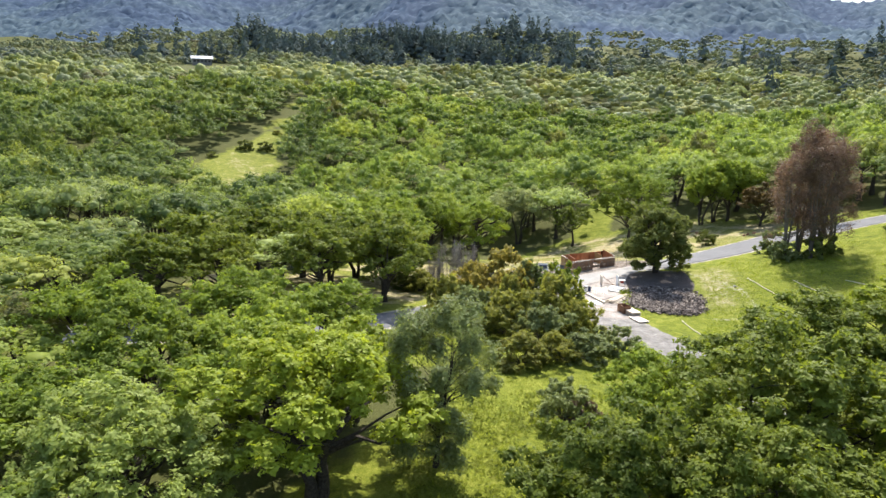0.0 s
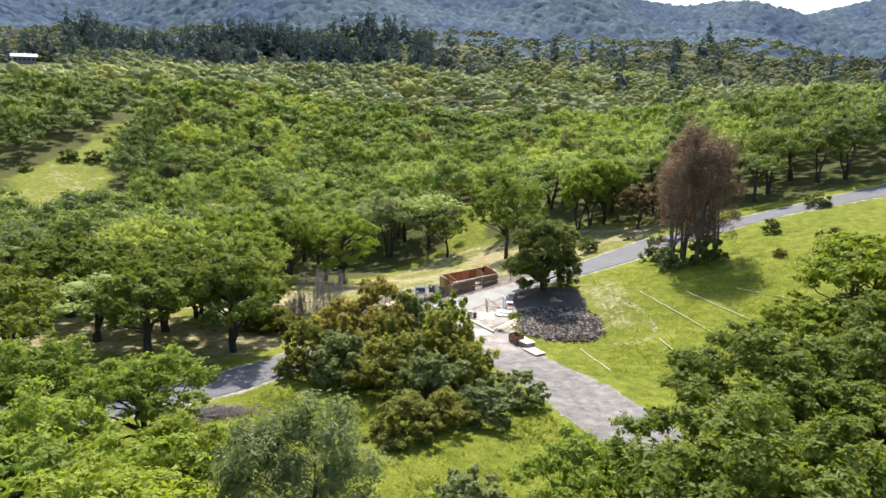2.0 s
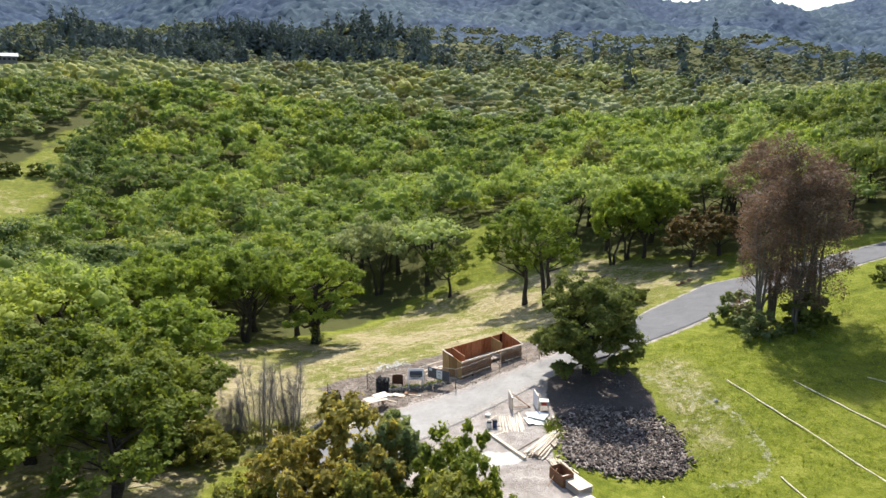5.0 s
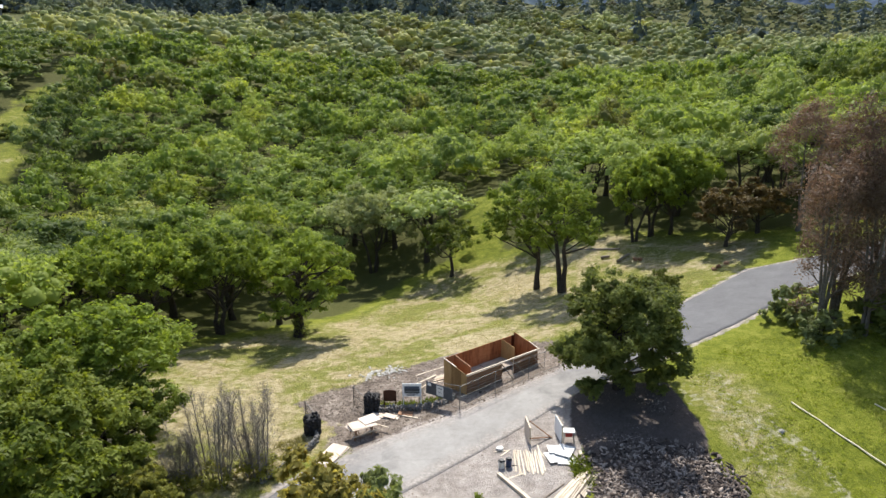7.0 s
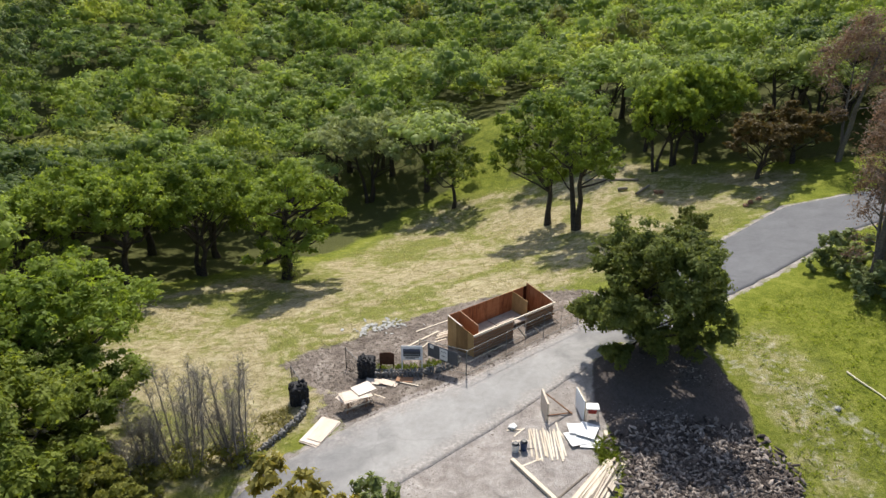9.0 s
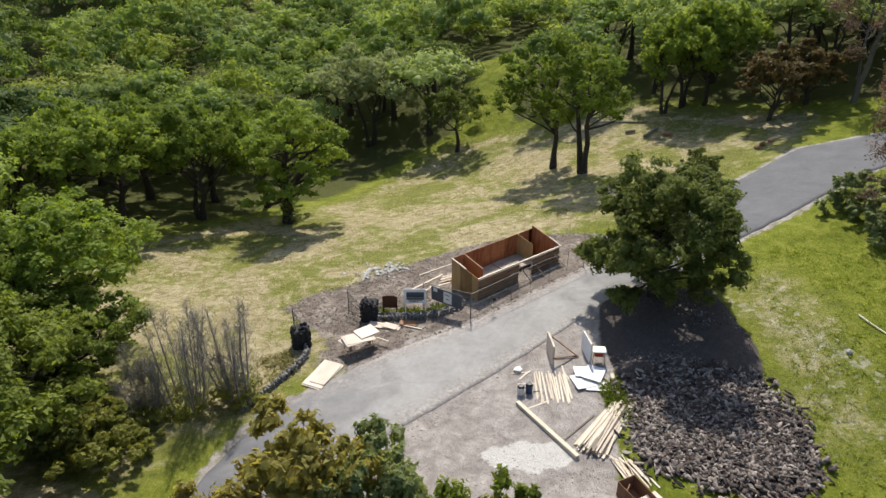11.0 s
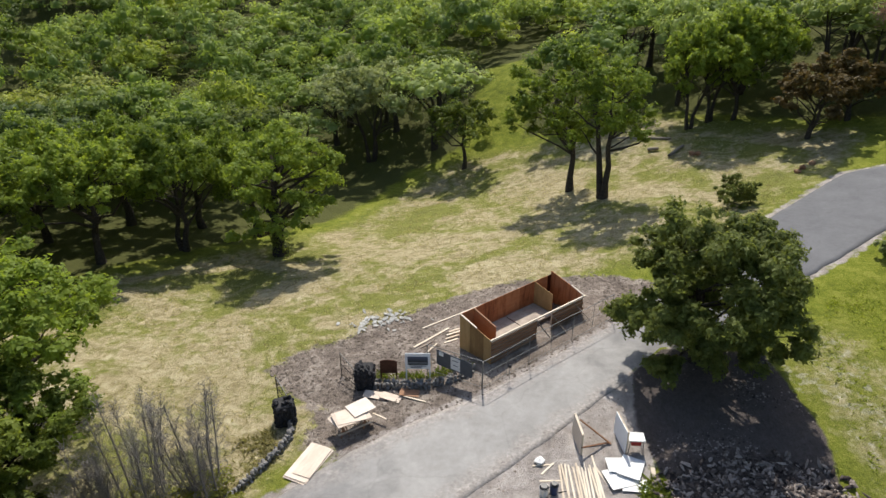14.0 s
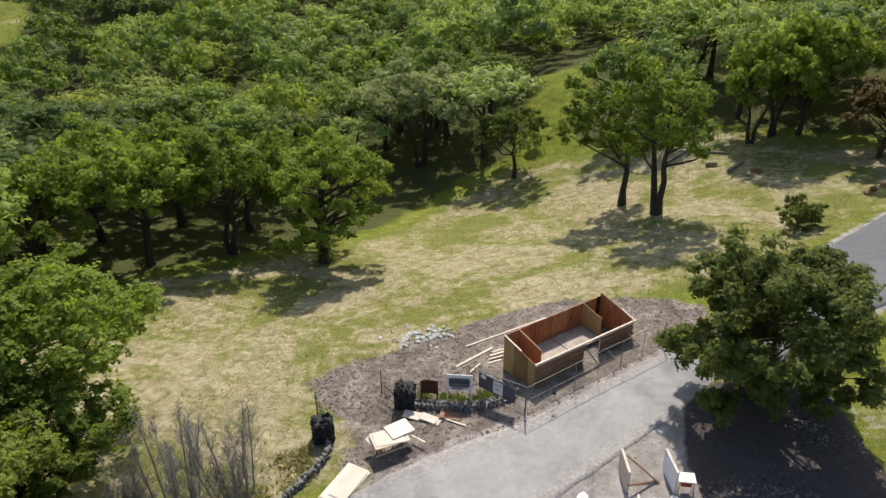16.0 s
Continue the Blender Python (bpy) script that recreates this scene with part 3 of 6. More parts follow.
bm = bmesh.new()
bmesh.ops.create_icosphere(bm, subdivisions=1, radius=1)
BODY_V, BODY_F = np.array([q.co[:] for q in bm.verts]), np.array([[q.index for q in t.verts] for t in bm.faces])
bm.free()
BODY_F = BODY_F[BODY_V[BODY_F].mean(1)[:, 2] > -0.5]


def masses(rng, c, lr, scale, flat_by=0.75):
    """The dense inside of each leaf mass: a lumpy body open underneath, which the leaf sprays stand out of."""
    v, f = BODY_V, BODY_F
    n = len(c)
    q = rng.uniform(-4.5, 4.5, (n, 3, 3))
    swell = 1 + 0.13 * np.sin(np.einsum("vk,njk->nvj", v, q) + rng.uniform(0, 6.28, (n, 1, 3))).sum(-1) + rng.normal(0, 0.05, (n, len(v)))
    pos = c[:, None] + v[None] * (swell * lr[:, None] * scale)[..., None] * np.array([1, 1, flat_by])
    return pos.reshape(-1, 3), (f[None] + np.arange(n)[:, None, None] * len(v)).reshape(-1, 3)


def branches(rng, c, lr, h, r, clear, stems=1, thick=1.0, sides=7, lean=0.10, limbs=99):
    """Stems that run up into the crown, and limbs that leave them at many heights for the leaf masses."""
    pieces, lines_ = [], []
    top = clear + (h - clear) * 0.62
    for s in range(stems):
        a = rng.uniform(0, 6.28)
        out = np.array([np.cos(a), np.sin(a), 0])
        foot = out * (0.0 if stems == 1 else 0.06 * r * rng.uniform(0.4, 1))
        u = np.linspace(0, 1, 7)[:, None]
        lean_to = out * (0.12 if stems == 1 else 0.42) * r * rng.uniform(0.6, 1.1)
        p = foot + lean_to * u ** 1.4 + np.array([0, 0, top]) * u + np.r_[np.zeros((1, 3)), rng.normal(0, lean * 0.28 * r, (6, 3))] * [1, 1, 0.3]
        r0 = thick * 0.034 * h / np.sqrt(stems) * rng.uniform(0.9, 1.15)
        rad = r0 * (1.0 - 0.82 * u[:, 0] ** 1.1)
        rad[0] *= 1.45
        p[0, 2] -= 0.5
        pieces.append(tube(p, rad, sides))
        lines_.append((p, rad))
    for k in np.argsort(-lr)[:limbs]:
        p, rad = min(lines_, key=lambda q: np.hypot(*(q[0][4] - c[k])[:2]))
        end = c[k] - [0, 0, 0.2 * lr[k]]
        away = np.hypot(*(end - p[3])[:2])
        z0 = np.clip(end[2] - away * rng.uniform(0.35, 0.9), clear * rng.uniform(0.65, 1.0), top * 0.97)
        start = np.array([np.interp(z0, p[:, 2], p[:, i]) for i in range(3)])
        q = np.interp(z0, p[:, 2], rad) * rng.uniform(0.38, 0.68)
        sag = np.array([0, 0, 0.10 * away]) * rng.uniform(-0.5, 1.0)
        m1 = start * 0.64 + end * 0.36 + sag + rng.normal(0, 0.07 * away, 3)
        m2 = start * 0.28 + end * 0.72 + sag * 0.6 + rng.normal(0, 0.06 * away, 3)
        pieces.append(tube([start, m1, m2, end], [q, q * 0.74, q * 0.48, q * 0.15], max(4, sides - 2)))
    return joined(pieces)


MADE = {}


def tree_meshes(key, seed, h, r, clear, lobes, sprays, per, leaf, leaf_mat, bark=None, stems=1, thick=1.0, flat=0.72, fill=0.55, under=0.35, inner=0.25, slim=0.75, limbs=99, loose_by=0.16, sub=1, skirt=0, lean=(0, 0), core=0.0):
    if key not in MADE:
        rng = np.random.default_rng(seed)
        c, lr = crown_lobes(rng, h, r, clear, lobes, flat, fill)
        if skirt:
            a, q = rng.uniform(0, 6.28, skirt), r * rng.uniform(0.4, 0.88, skirt)
            c = np.concatenate([c, np.stack([np.cos(a) * q, np.sin(a) * q, clear + rng.uniform(-0.05, 0.28, skirt) * (h - clear)], -1)])
            lr = np.concatenate([lr, r * rng.uniform(0.13, 0.20, skirt)])
        c = c + c[:, 2:] / h * np.array([lean[0], lean[1], 0.0])
        blades = foliage(rng, c, lr, sprays, per, leaf, flat, under, inner, slim, loose_by, sub)
        if core:
            blades = joined([blades, masses(rng, c, lr, core)])
        MADE[key] = (quick_mesh(key + "_crown", *blades, leaf_mat, True),
                     quick_mesh(key + "_trunk", *branches(rng, c, lr, h, r, clear, stems, thick, limbs=limbs), bark or BARK, True))
    return MADE[key]


def plant(name, meshes, x, y, turn, size, label, category, group="", sink=0.1):
    ob = thing(name, Matrix.LocRotScale((x, y, hz(x, y) - sink), Euler((0, 0, turn)), (size[0], size[0], size[1])), label, category, group)
    part("trunk", meshes[1], None, ob)
    part("crown", meshes[0], None, ob)
    return ob


rng = np.random.default_rng(5)
# full-grown oaks near the flight: unit trees 10 m high with a 5 m crown radius
NEAR_OAK = [tree_meshes(f"oak_{k}", 10 + k, 10, 5, 3.2, 34, 20, 5, 0.19, OAK, stems=1 + k % 3, thick=1.1, sub=6, under=0.25, fill=0.5, flat=0.9) for k in range(4)]
DEEP_OAK = [tree_meshes(f"deep_oak_{k}", 20 + k, 10, 5, 3.0, 34, 15, 5, 0.22, OAK_DEEP, stems=1 + k % 3, thick=1.1, sub=6, under=0.25, fill=0.55, flat=0.9) for k in range(3)]
FINE_OAK = [tree_meshes(f"fine_oak_{k}", 26 + k, 10, 5, 3.0, 38, 22, 6, 0.165, (OAK, OAK_DEEP, PALE_OAK, YELLOW_OAK)[k], stems=1 + (k + 1) % 3, thick=1.2, sub=6, under=0.25, fill=0.55, skirt=6, flat=0.95) for k in range(4)]
NEAR_YELLOW = [tree_meshes(f"yellow_oak_{k}", 30 + k, 10, 5, 3.0, 34, 18, 5, 0.22, YELLOW_OAK, stems=1 + k % 2, sub=6, under=0.25) for k in range(2)]
CLOSE_OAK = [tree_meshes(f"close_oak_{k}", 40 + k, 10, 5, 3.2, 30, 18, 5, 0.20, OAK, stems=1 + k % 3, limbs=16, fill=0.5, sub=5, under=0.25, flat=0.95) for k in range(3)]
EDGE_OAK = [tree_meshes(f"edge_oak_{k}", 50 + k, 10, 5, 4.2, 24, 24, 3, 0.29, (FOREST, FOREST_DEEP)[k // 4], stems=1 + k % 3, limbs=10, fill=0.4, under=0.15, inner=0.0, loose_by=0.15, core=0.55) for k in range(8)]

# x, y, height, crown radius, which
OAKS = [(-6.5, -13, 10.5, 6.8, 0), (-22, -8, 9.5, 5.4, 1), (-30, -3, 9.5, 5.6, 2), (-21.5, 4.5, 9.2, 5.2, 3), (-14.5, 5, 8.2, 4.6, 0), (-8.5, -3.5, 7.6, 4.4, 1), (-16, -3.5, 8.8, 4.8, 2),
        (18, -7.5, 11, 6.6, 3), (24.4, 9, 9.4, 6.6, 1), (33, 9, 9.4, 6, 2), (10, -15.5, 8.6, 4.6, 2), (15.5, -16, 8.6, 4.8, 0), (12, -3.5, 7.6, 4.0, 1), (26, -8, 10, 6, 0), (38, 18, 9.5, 5.2, 3),
        (-19.3, 32.8, 10, 5.4, 1), (-22.5, 43.5, 10.4, 6.4, 0), (-24.3, 24.6, 9.5, 5.2, 3), (-17.6, 28.0, 9.8, 5.0, 1), (-33, 37.5, 10, 6, 2), (-41.5, 40, 10, 6, 0), (-42, 27, 10, 6.2, 1), (-27, 33.5, 9.5, 4.6, 2), (-19.6, 39.6, 7.0, 4.2, 3), (-26.5, 40.5, 9.5, 5.0, 1), (-38, 14, 9.5, 5.5, 0), (-34, 20, 9, 5, 3)]
for k, (x, y, h, r, v) in enumerate(OAKS):
    meshes = DEEP_OAK[v % 3] if x < -15 and y > 10 or x > 17 else NEAR_OAK[v]
    if (x, y) in ((10, -15.5), (15.5, -16), (18, -7.5), (24.4, 9), (33, 9), (-19.3, 32.8), (-22.5, 43.5), (-19.6, 39.6)):
        meshes = FINE_OAK[0 if y == 43.5 else 1]
    if (x, y) in ((-6.5, -13), (-8.5, -3.5)):
        meshes = FINE_OAK[3]
    plant("oak_tree", meshes, x, y, k * 1.7, (r / 5, h / 10), "spreading oak with fresh bright green leaves and dark limbs", "tree", "oaks round the clearing")
for k, (x, y, h, r, v) in enumerate([(-13, -21, 9.0, 5.6, 0), (40.5, 30.5, 10.2, 6.4, 1), (33.5, 26.0, 6.8, 4.4, 0), (45, 40, 8, 4.5, 1)]):
    plant("oak_tree", NEAR_YELLOW[v] if k else FINE_OAK[2], x, y, k * 2.1 + 0.4, (r / 5, h / 10), "oak with yellowish spring leaves" if k else "broad oak with pale grey-green young leaves", "tree", "yellowish oaks" if k else "")

for k, (x, y, h, r) in enumerate(((-31.4, 68.3, 11.6, 5.4), (-26.1, 72.6, 11.8, 5.0), (-39.0, 73.0, 11.5, 5.4), (-34.4, 79.0, 12.0, 5.2), (-21.0, 78.0, 11.5, 4.8), (-37.5, 63.5, 10.5, 5.0))):
    plant("oak_tree", NEAR_OAK[k % 4], x, y, k * 2.3, (r / 5, h / 10), "oak with bright leaves and bare dark stems at the wood's edge", "tree", "oaks along the meadow")
meadow_oak = plant("oak_tree", tree_meshes("meadow_oak", 71, 11.8, 5.4, 3.2, 32, 24, 5, 0.18, OAK, stems=1, thick=1.4, fill=0.8, sub=6, lean=(1.3, 0), skirt=5), -16.7, 71.6, 0.0, (1, 1), "lone oak with a thick ivy-wrapped trunk in the meadow", "tree")
ivy_z = np.linspace(0.3, 5.2, 13)
ivy_c = np.stack([0.25 * np.sin(ivy_z * 2.1), 0.2 * np.cos(ivy_z * 1.7), ivy_z], -1)
part("ivy", quick_mesh("ivy", *foliage(rng, ivy_c, 0.75 - 0.05 * ivy_z, 26, 5, 0.16, 1.0, 1.0), LIVE_OAK), None, meadow_oak, "dark ivy wrapped round the trunk")
plant("oak_tree", tree_meshes("small_oak", 72, 8.8, 4.4, 2.6, 26, 18, 5, 0.18, OAK_DEEP, stems=1, fill=0.4, sub=5), -1.8, 95.8, 1.0, (1, 1), "small open dark oak in the meadow", "tree")
plant("oak_tree", tree_meshes("tall_oak_a", 73, 12.6, 4.3, 4.0, 30, 20, 5, 0.18, OAK, stems=1, thick=0.75, fill=0.8, flat=0.9, sub=6, lean=(-3.6, 0)), 9.3, 82.6, 0.0, (1, 1), "tall slim oak leaning away from its twin in the meadow", "tree")
plant("oak_tree", tree_meshes("tall_oak_b", 74, 14.4, 5.0, 4.4, 36, 20, 5, 0.18, OAK, stems=2, thick=0.95, fill=0.9, flat=0.9, sub=6, lean=(-1.2, 0)), 12.0, 78.5, 0.0, (1, 1), "tall forked oak with hanging lower twigs", "tree")
plant("live_oak", tree_meshes("live_oak", 79, 9.9, 4.9, 1.7, 50, 32, 5, 0.165, LIVE_OAK, stems=2, thick=1.1, fill=0.85, skirt=26, limbs=40, lean=(0.2, -0.5), under=0.5, inner=0.3, loose_by=0.15, sub=8, flat=0.85), 13.4, 50.6, 0.0, (1, 1), "dense dark green live oak beside the driveway", "tree")
for x, y, h, r, t in ((22.4, 92, 12, 4.8, 0.2), (24.6, 93, 12.5, 4.8, 2.2), (27.0, 92.6, 12, 5.2, 4.0)):
    plant("oak_tree", tree_meshes("leaning_oak", 81, 10, 5, 2.2, 40, 18, 5, 0.20, OAK, stems=2, thick=0.9, sub=6, under=0.3, fill=0.8, flat=0.9, lean=(1.2, 0)), x, y, t * 0.3, (r / 5, h / 10), "leaning oak at the edge of the meadow", "tree", "oaks at the meadow edge")
RUSTY = tree_meshes("bronze_tree", 76, 8.2, 4.2, 1.6, 20, 20, 5, 0.23, RUST_TREE, stems=2, fill=0.7, sub=6)
for x, y, h, r, t in ((31.2, 84.4, 8.6, 4.2, 0.0), (36.0, 87.0, 7.6, 3.8, 2.0)):
    plant("bronze_tree", RUSTY, x, y, t, (r / 4.2, h / 8.2), "low tree with dark bronze new leaves", "tree", "bronze trees")
plant("willow_tree", tree_meshes("grey_tree", 77, 13.4, 6.6, 4.4, 34, 22, 6, 0.21, WILLOW_LEAF, stems=3, fill=0.6, sub=6), -14, 102, 0.0, (1, 1), "broad tree with pale grey-green leaves", "tree")

# slender airy trees and shrubs
plant("slender_tree", tree_meshes("slender_tree", 78, 12.0, 3.2, 1.4, 66, 72, 6, 0.18, GREY_LEAF, stems=2, thick=0.5, fill=1.1, flat=1.3, under=1.0, slim=0.5, loose_by=0.24), -1.0, -8.0, 0.0, (1, 1), "slender tree with thin grey-green leaves", "tree")
BUSH = [tree_meshes(f"bush_{k}", 90 + k, 5, 3, 0.3, 32, 16, 6, 0.165, mat, stems=4, thick=0.5, fill=0.9, under=0.8, sub=4, inner=0.35, skirt=12, flat=1.05) for k, mat in enumerate((LIVE_OAK, ORANGE_LEAF, OLIVE_LEAF, GREY_LEAF, BROWN_LEAF, OAK_DEEP))]
LOW_BUSH = [tree_meshes(f"low_bush_{k}", 130 + k, 5, 3, 0.3, 24, 9, 4, 0.30, mat, stems=4, thick=0.5, fill=1.0, under=0.8, sub=4, inner=0.3, skirt=8, limbs=12, core=0.6, flat=1.0) for k, mat in enumerate((LIVE_OAK, ORANGE_LEAF, OLIVE_LEAF, GREY_LEAF, BROWN_LEAF, OAK_DEEP))]
for x, y, h, r, v, label in ((2.9, 23.2, 6.6, 3.9, 2, "dense olive green bush beside the gravel"), (3.0, 28.0, 6.7, 3.0, 5, "tall green bush beside the gravel"), (-4.0, 29.3, 8.0, 4.1, 1, "bush with rusty orange young leaves"), (-9.0, 23.4, 5.4, 3.0, 2, "leafy olive green bush in grass"),
                             (-15.5, 35.8, 3.2, 2.6, 2, "low olive shrub below the oaks"), (-17.8, 36.6, 3.8, 2.8, 0, "dark shrub below the oaks"), (-2.0, 24.6, 5.8, 2.9, 2, "dense olive green bush by the driveway"), (-1.5, 19.5, 5.0, 3.3, 2, "olive green bush below taller ones"), (2.2, 17.6, 4.4, 2.9, 3, "grey-green bush beside the lane"), (5.2, 19.6, 4.8, 2.7, 2, "olive green bush beside the lane"), (-5.6, 21.3, 4.6, 3.0, 3, "grey-green bush in the grass"), (-6.6, 26.6, 6.4, 3.2, 1, "airy rusty bush by the driveway"), (-1.2, 30.2, 6.6, 3.0, 3, "grey-green bush behind rusty bushes"), (1.2, 11.0, 3.2, 2.8, 2, "low olive shrub in the grass"), (5.9, 0.8, 3.4, 2.2, 3, "round olive shrub in the grass"), (6.6, 14.4, 3.0, 2.6, 3, "grey-green shrub beside the gravel"),
                             (9.4, 18.2, 2.9, 2.2, 3, "grey-green shrub beside the gravel"), (3.9, 13.2, 3.0, 2.4, 2, "low olive shrub in long grass"), (7.5, 1.2, 2.0, 1.2, 4, "reddish shrub in the grass"), (21.6, 72.4, 2.7, 1.8, 0, "dark round shrub beside the driveway"),
                             (29.6, 60.8, 3.6, 2.2, 3, "grey shrub at the foot of brown trees"), (30.2, 56.8, 2.8, 2.0, 3, "pale green shrub on the lawn"), (35.0, 57.6, 3.4, 2.6, 0, "dark shrub at the foot of brown trees"),
                             (45.8, 65.2, 2.0, 1.3, 0, "small dark bush on the lawn"), (49.0, 54.2, 3.4, 2.3, 0, "round dark bush on the lawn"), (43.5, 56.0, 1.1, 0.9, 2, "tiny bush on the lawn"), (57, 76.5, 2.4, 2.0, 3, "grey bush beside the road"), (-103, 139, 3.4, 2.8, 0, "dark bush on the grassy knoll"), (-98, 142, 3.2, 2.8, 0, "dark bush on the grassy knoll"), (-106, 126, 2.2, 1.8, 0, "small dark bush on the grassy knoll"), (-104, 160, 2.0, 1.8, 2, "small bush on the grassy knoll")):
    plant("bush", BUSH[v] if (y < 50 and h > 2.5) or y == 72.4 else LOW_BUSH[v], x, y, x * 1.3, (r / 3, h / 5), label, "bush", sink=0.05 if y < 80 else 0.5)

# tall brown trees in a clump
TALL = [tree_meshes(f"brown_tree_{k}", 110 + k, 18, 3.4, 3.4, 80, 30, 4, 0.19, BROWN_LEAF, PALE_BARK, stems=4, thick=0.55, fill=1.1, flat=1.5, under=1.0, slim=0.4, loose_by=0.42) for k in range(2)]
for k, (x, y, h, r) in enumerate(((30.6, 58.2, 16, 3.2), (32.6, 60.2, 19, 3.6), (35.0, 59.0, 18, 3.5), (37.0, 60.6, 15.5, 3.2), (33.6, 57.0, 16, 3.2))):
    plant("brown_tree", TALL[k % 2], x, y, k * 1.1, (r / 3.4, h / 18), "tall airy tree with reddish brown foliage", "tree", "brown trees")

plant("airy_tree", tree_meshes("airy_tree", 120, 16, 4.4, 5.0, 46, 40, 4, 0.22, BROWN_LEAF, PALE_BARK, stems=3, thick=0.6, fill=0.9, flat=1.1, under=1.0, slim=0.45, loose_by=0.3), 39.5, 85.0, 0.7, (1, 1), "tall airy brown tree beside the road", "tree")

# ---- woodland ----
def spread(x0, x1, y0, y1, step, seed):
    g = np.random.default_rng(seed)
    a, c = np.meshgrid(np.arange(x0, x1, step), np.arange(y0, y1, step * 0.88))
    a = a + (np.arange(a.shape[0]) % 2)[:, None] * step / 2
    a, c = a.ravel() + g.uniform(-0.33, 0.33, a.size) * step, c.ravel() + g.uniform(-0.33, 0.33, a.size) * step
    return a, c


PLACED = np.array([(o[0], o[1]) for o in OAKS] + [(-13, -21), (40.5, 30.5), (33.5, 26.0), (45, 40), (-16.7, 72), (-1.8, 95.8), (-31.4, 68.3), (-26.1, 72.6), (-39, 73), (-34.4, 79), (-21, 78), (-37.5, 63.5), (-13, 92), (-10.5, 97), (-18, 88), (-17, 95), (9.3, 82.6), (12, 78.5), (22.4, 92), (24.6, 93), (27, 92.6), (31.2, 84.4), (35.5, 87.5), (-14, 102)])


def woodland(x, y):
    ok = ~inside(OPEN, x, y) & ~inside(KNOLL, x, y)
    ok &= (edge_distance(OPEN, x, y) > 1.5) & (edge_distance(KNOLL, x, y) > 2.0)
    ok &= np.hypot(x[:, None] - PLACED[None, :, 0], y[:, None] - PLACED[None, :, 1]).min(1) > 5.2
    az = np.degrees(np.arctan2(x - 6, y + 52))
    far = np.hypot(x - 6, y + 30)
    ok &= ~((np.abs(np.degrees(np.arctan2(x - 6, y + 30)) + 34.75) < 2.6) & (far > 470) & (far < 790))
    return ok & (az > -54) & (az < 38)


wx, wy = spread(-95, 130, -30, 150, 7.4, 3)
near = woodland(wx, wy) & (np.hypot(wx - 4, wy - 15) < 104)
for k, (x, y) in enumerate(zip(wx[near], wy[near])):
    h = rng.uniform(6.6, 8.6) if y < 32 else rng.uniform(8.5, 12.5)
    plant("oak_tree", (DEEP_OAK[k % 3] if x > 5 else CLOSE_OAK[k % 3]) if math.hypot(x - 6, y + 25) < 40 else EDGE_OAK[k % 4 + (4 if x < -40 or x > 34 else 0)], x, y, rng.uniform(0, 6.28), (rng.uniform(4.4, 6.4) / 5, h / 10), "oak in dense spring-green woodland", "tree", "woodland oaks")


def crowd(name, x, y, templates, hs, rs, seed, mat, label, category):
    """Many far trees joined into one mesh."""
    g = np.random.default_rng(seed)
    vs, fs, tone, n = [], [], [], 0
    z = height(x, y) - 0.3
    for k, t in enumerate(g.integers(0, len(templates), len(x))):
        v, f = templates[t]
        a = g.uniform(0, 6.28)
        ca, sa = np.cos(a), np.sin(a)
        s, u = g.uniform(*rs), g.uniform(*hs)
        vs.append(np.stack([(v[:, 0] * ca - v[:, 1] * sa) * s + x[k], (v[:, 0] * sa + v[:, 1] * ca) * s + y[k], v[:, 2] * u + z[k]], -1))
        fs.append(f + n)
        n += len(v)
        tone.append(np.full(len(v), g.uniform()))
    me = quick_mesh(name, np.concatenate(vs), np.concatenate(fs), mat, True)
    me.attributes.new("tone", "FLOAT", "POINT").data.foreach_set("value", np.concatenate(tone).astype(np.float32))
    return tagged(new(name, me), label, category, kind="stuff")


def crown_template(seed, lobes, sprays, per, leaf, core, fill=0.35):
    """A far tree 1 m high and 1 m in radius, scaled later: uneven clumps with leaf sprays standing out of them."""
    g = np.random.default_rng(seed)
    c, lr = crown_lobes(g, 10.0, 5.0, 1.4, lobes, fill=fill)
    v, f = joined([masses(g, c, lr, core), foliage(g, c, lr, sprays, per, leaf, 0.8, 0.1, 0.0, loose_by=0.14)])
    return v / np.array([5.0, 5.0, 10.0]), f


MID = [crown_template(200 + k, 18, 26, 3, 0.36, 0.60, 0.5) for k in range(6)]
MID_FAR = [crown_template(210 + k, 14, 18, 2, 0.54, 0.68, 0.5) for k in range(6)]
FAR = [crown_template(220 + k, 8, 9, 1, 0.72, 0.98, 0.6) for k in range(6)]
wx, wy = spread(-330, 330, -30, 340, 8.3, 8)
d = np.hypot(wx - 4, wy - 15)
ok = woodland(wx, wy) & (d >= 104) & (d < 250)
side = (wx < -52 - 0.35 * (wy - 60)) | (wx > 44 + 0.25 * (wy - 60))
for seed, choice, mat, kinds, label in ((1, ok & ~side & (d < 170), FOREST, MID, "dense spring-green oak woodland in the valley"), (7, ok & side & (d < 170), FOREST_DEEP, MID, "deeper green oak woodland on the valley slopes"),
                                        (11, ok & ~side & (d >= 170), FOREST, MID_FAR, "dense spring-green oak woodland across the valley"), (17, ok & side & (d >= 170), FOREST_DEEP, MID_FAR, "deeper green oak woodland on the far valley slopes")):
    crowd("woodland", wx[choice], wy[choice], kinds, (7.5, 13.5), (3.8, 6.0), seed, mat, label, "woodland")
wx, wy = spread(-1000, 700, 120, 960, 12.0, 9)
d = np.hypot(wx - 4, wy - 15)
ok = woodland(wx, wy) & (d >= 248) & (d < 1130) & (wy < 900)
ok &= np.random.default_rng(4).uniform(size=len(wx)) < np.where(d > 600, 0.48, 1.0)
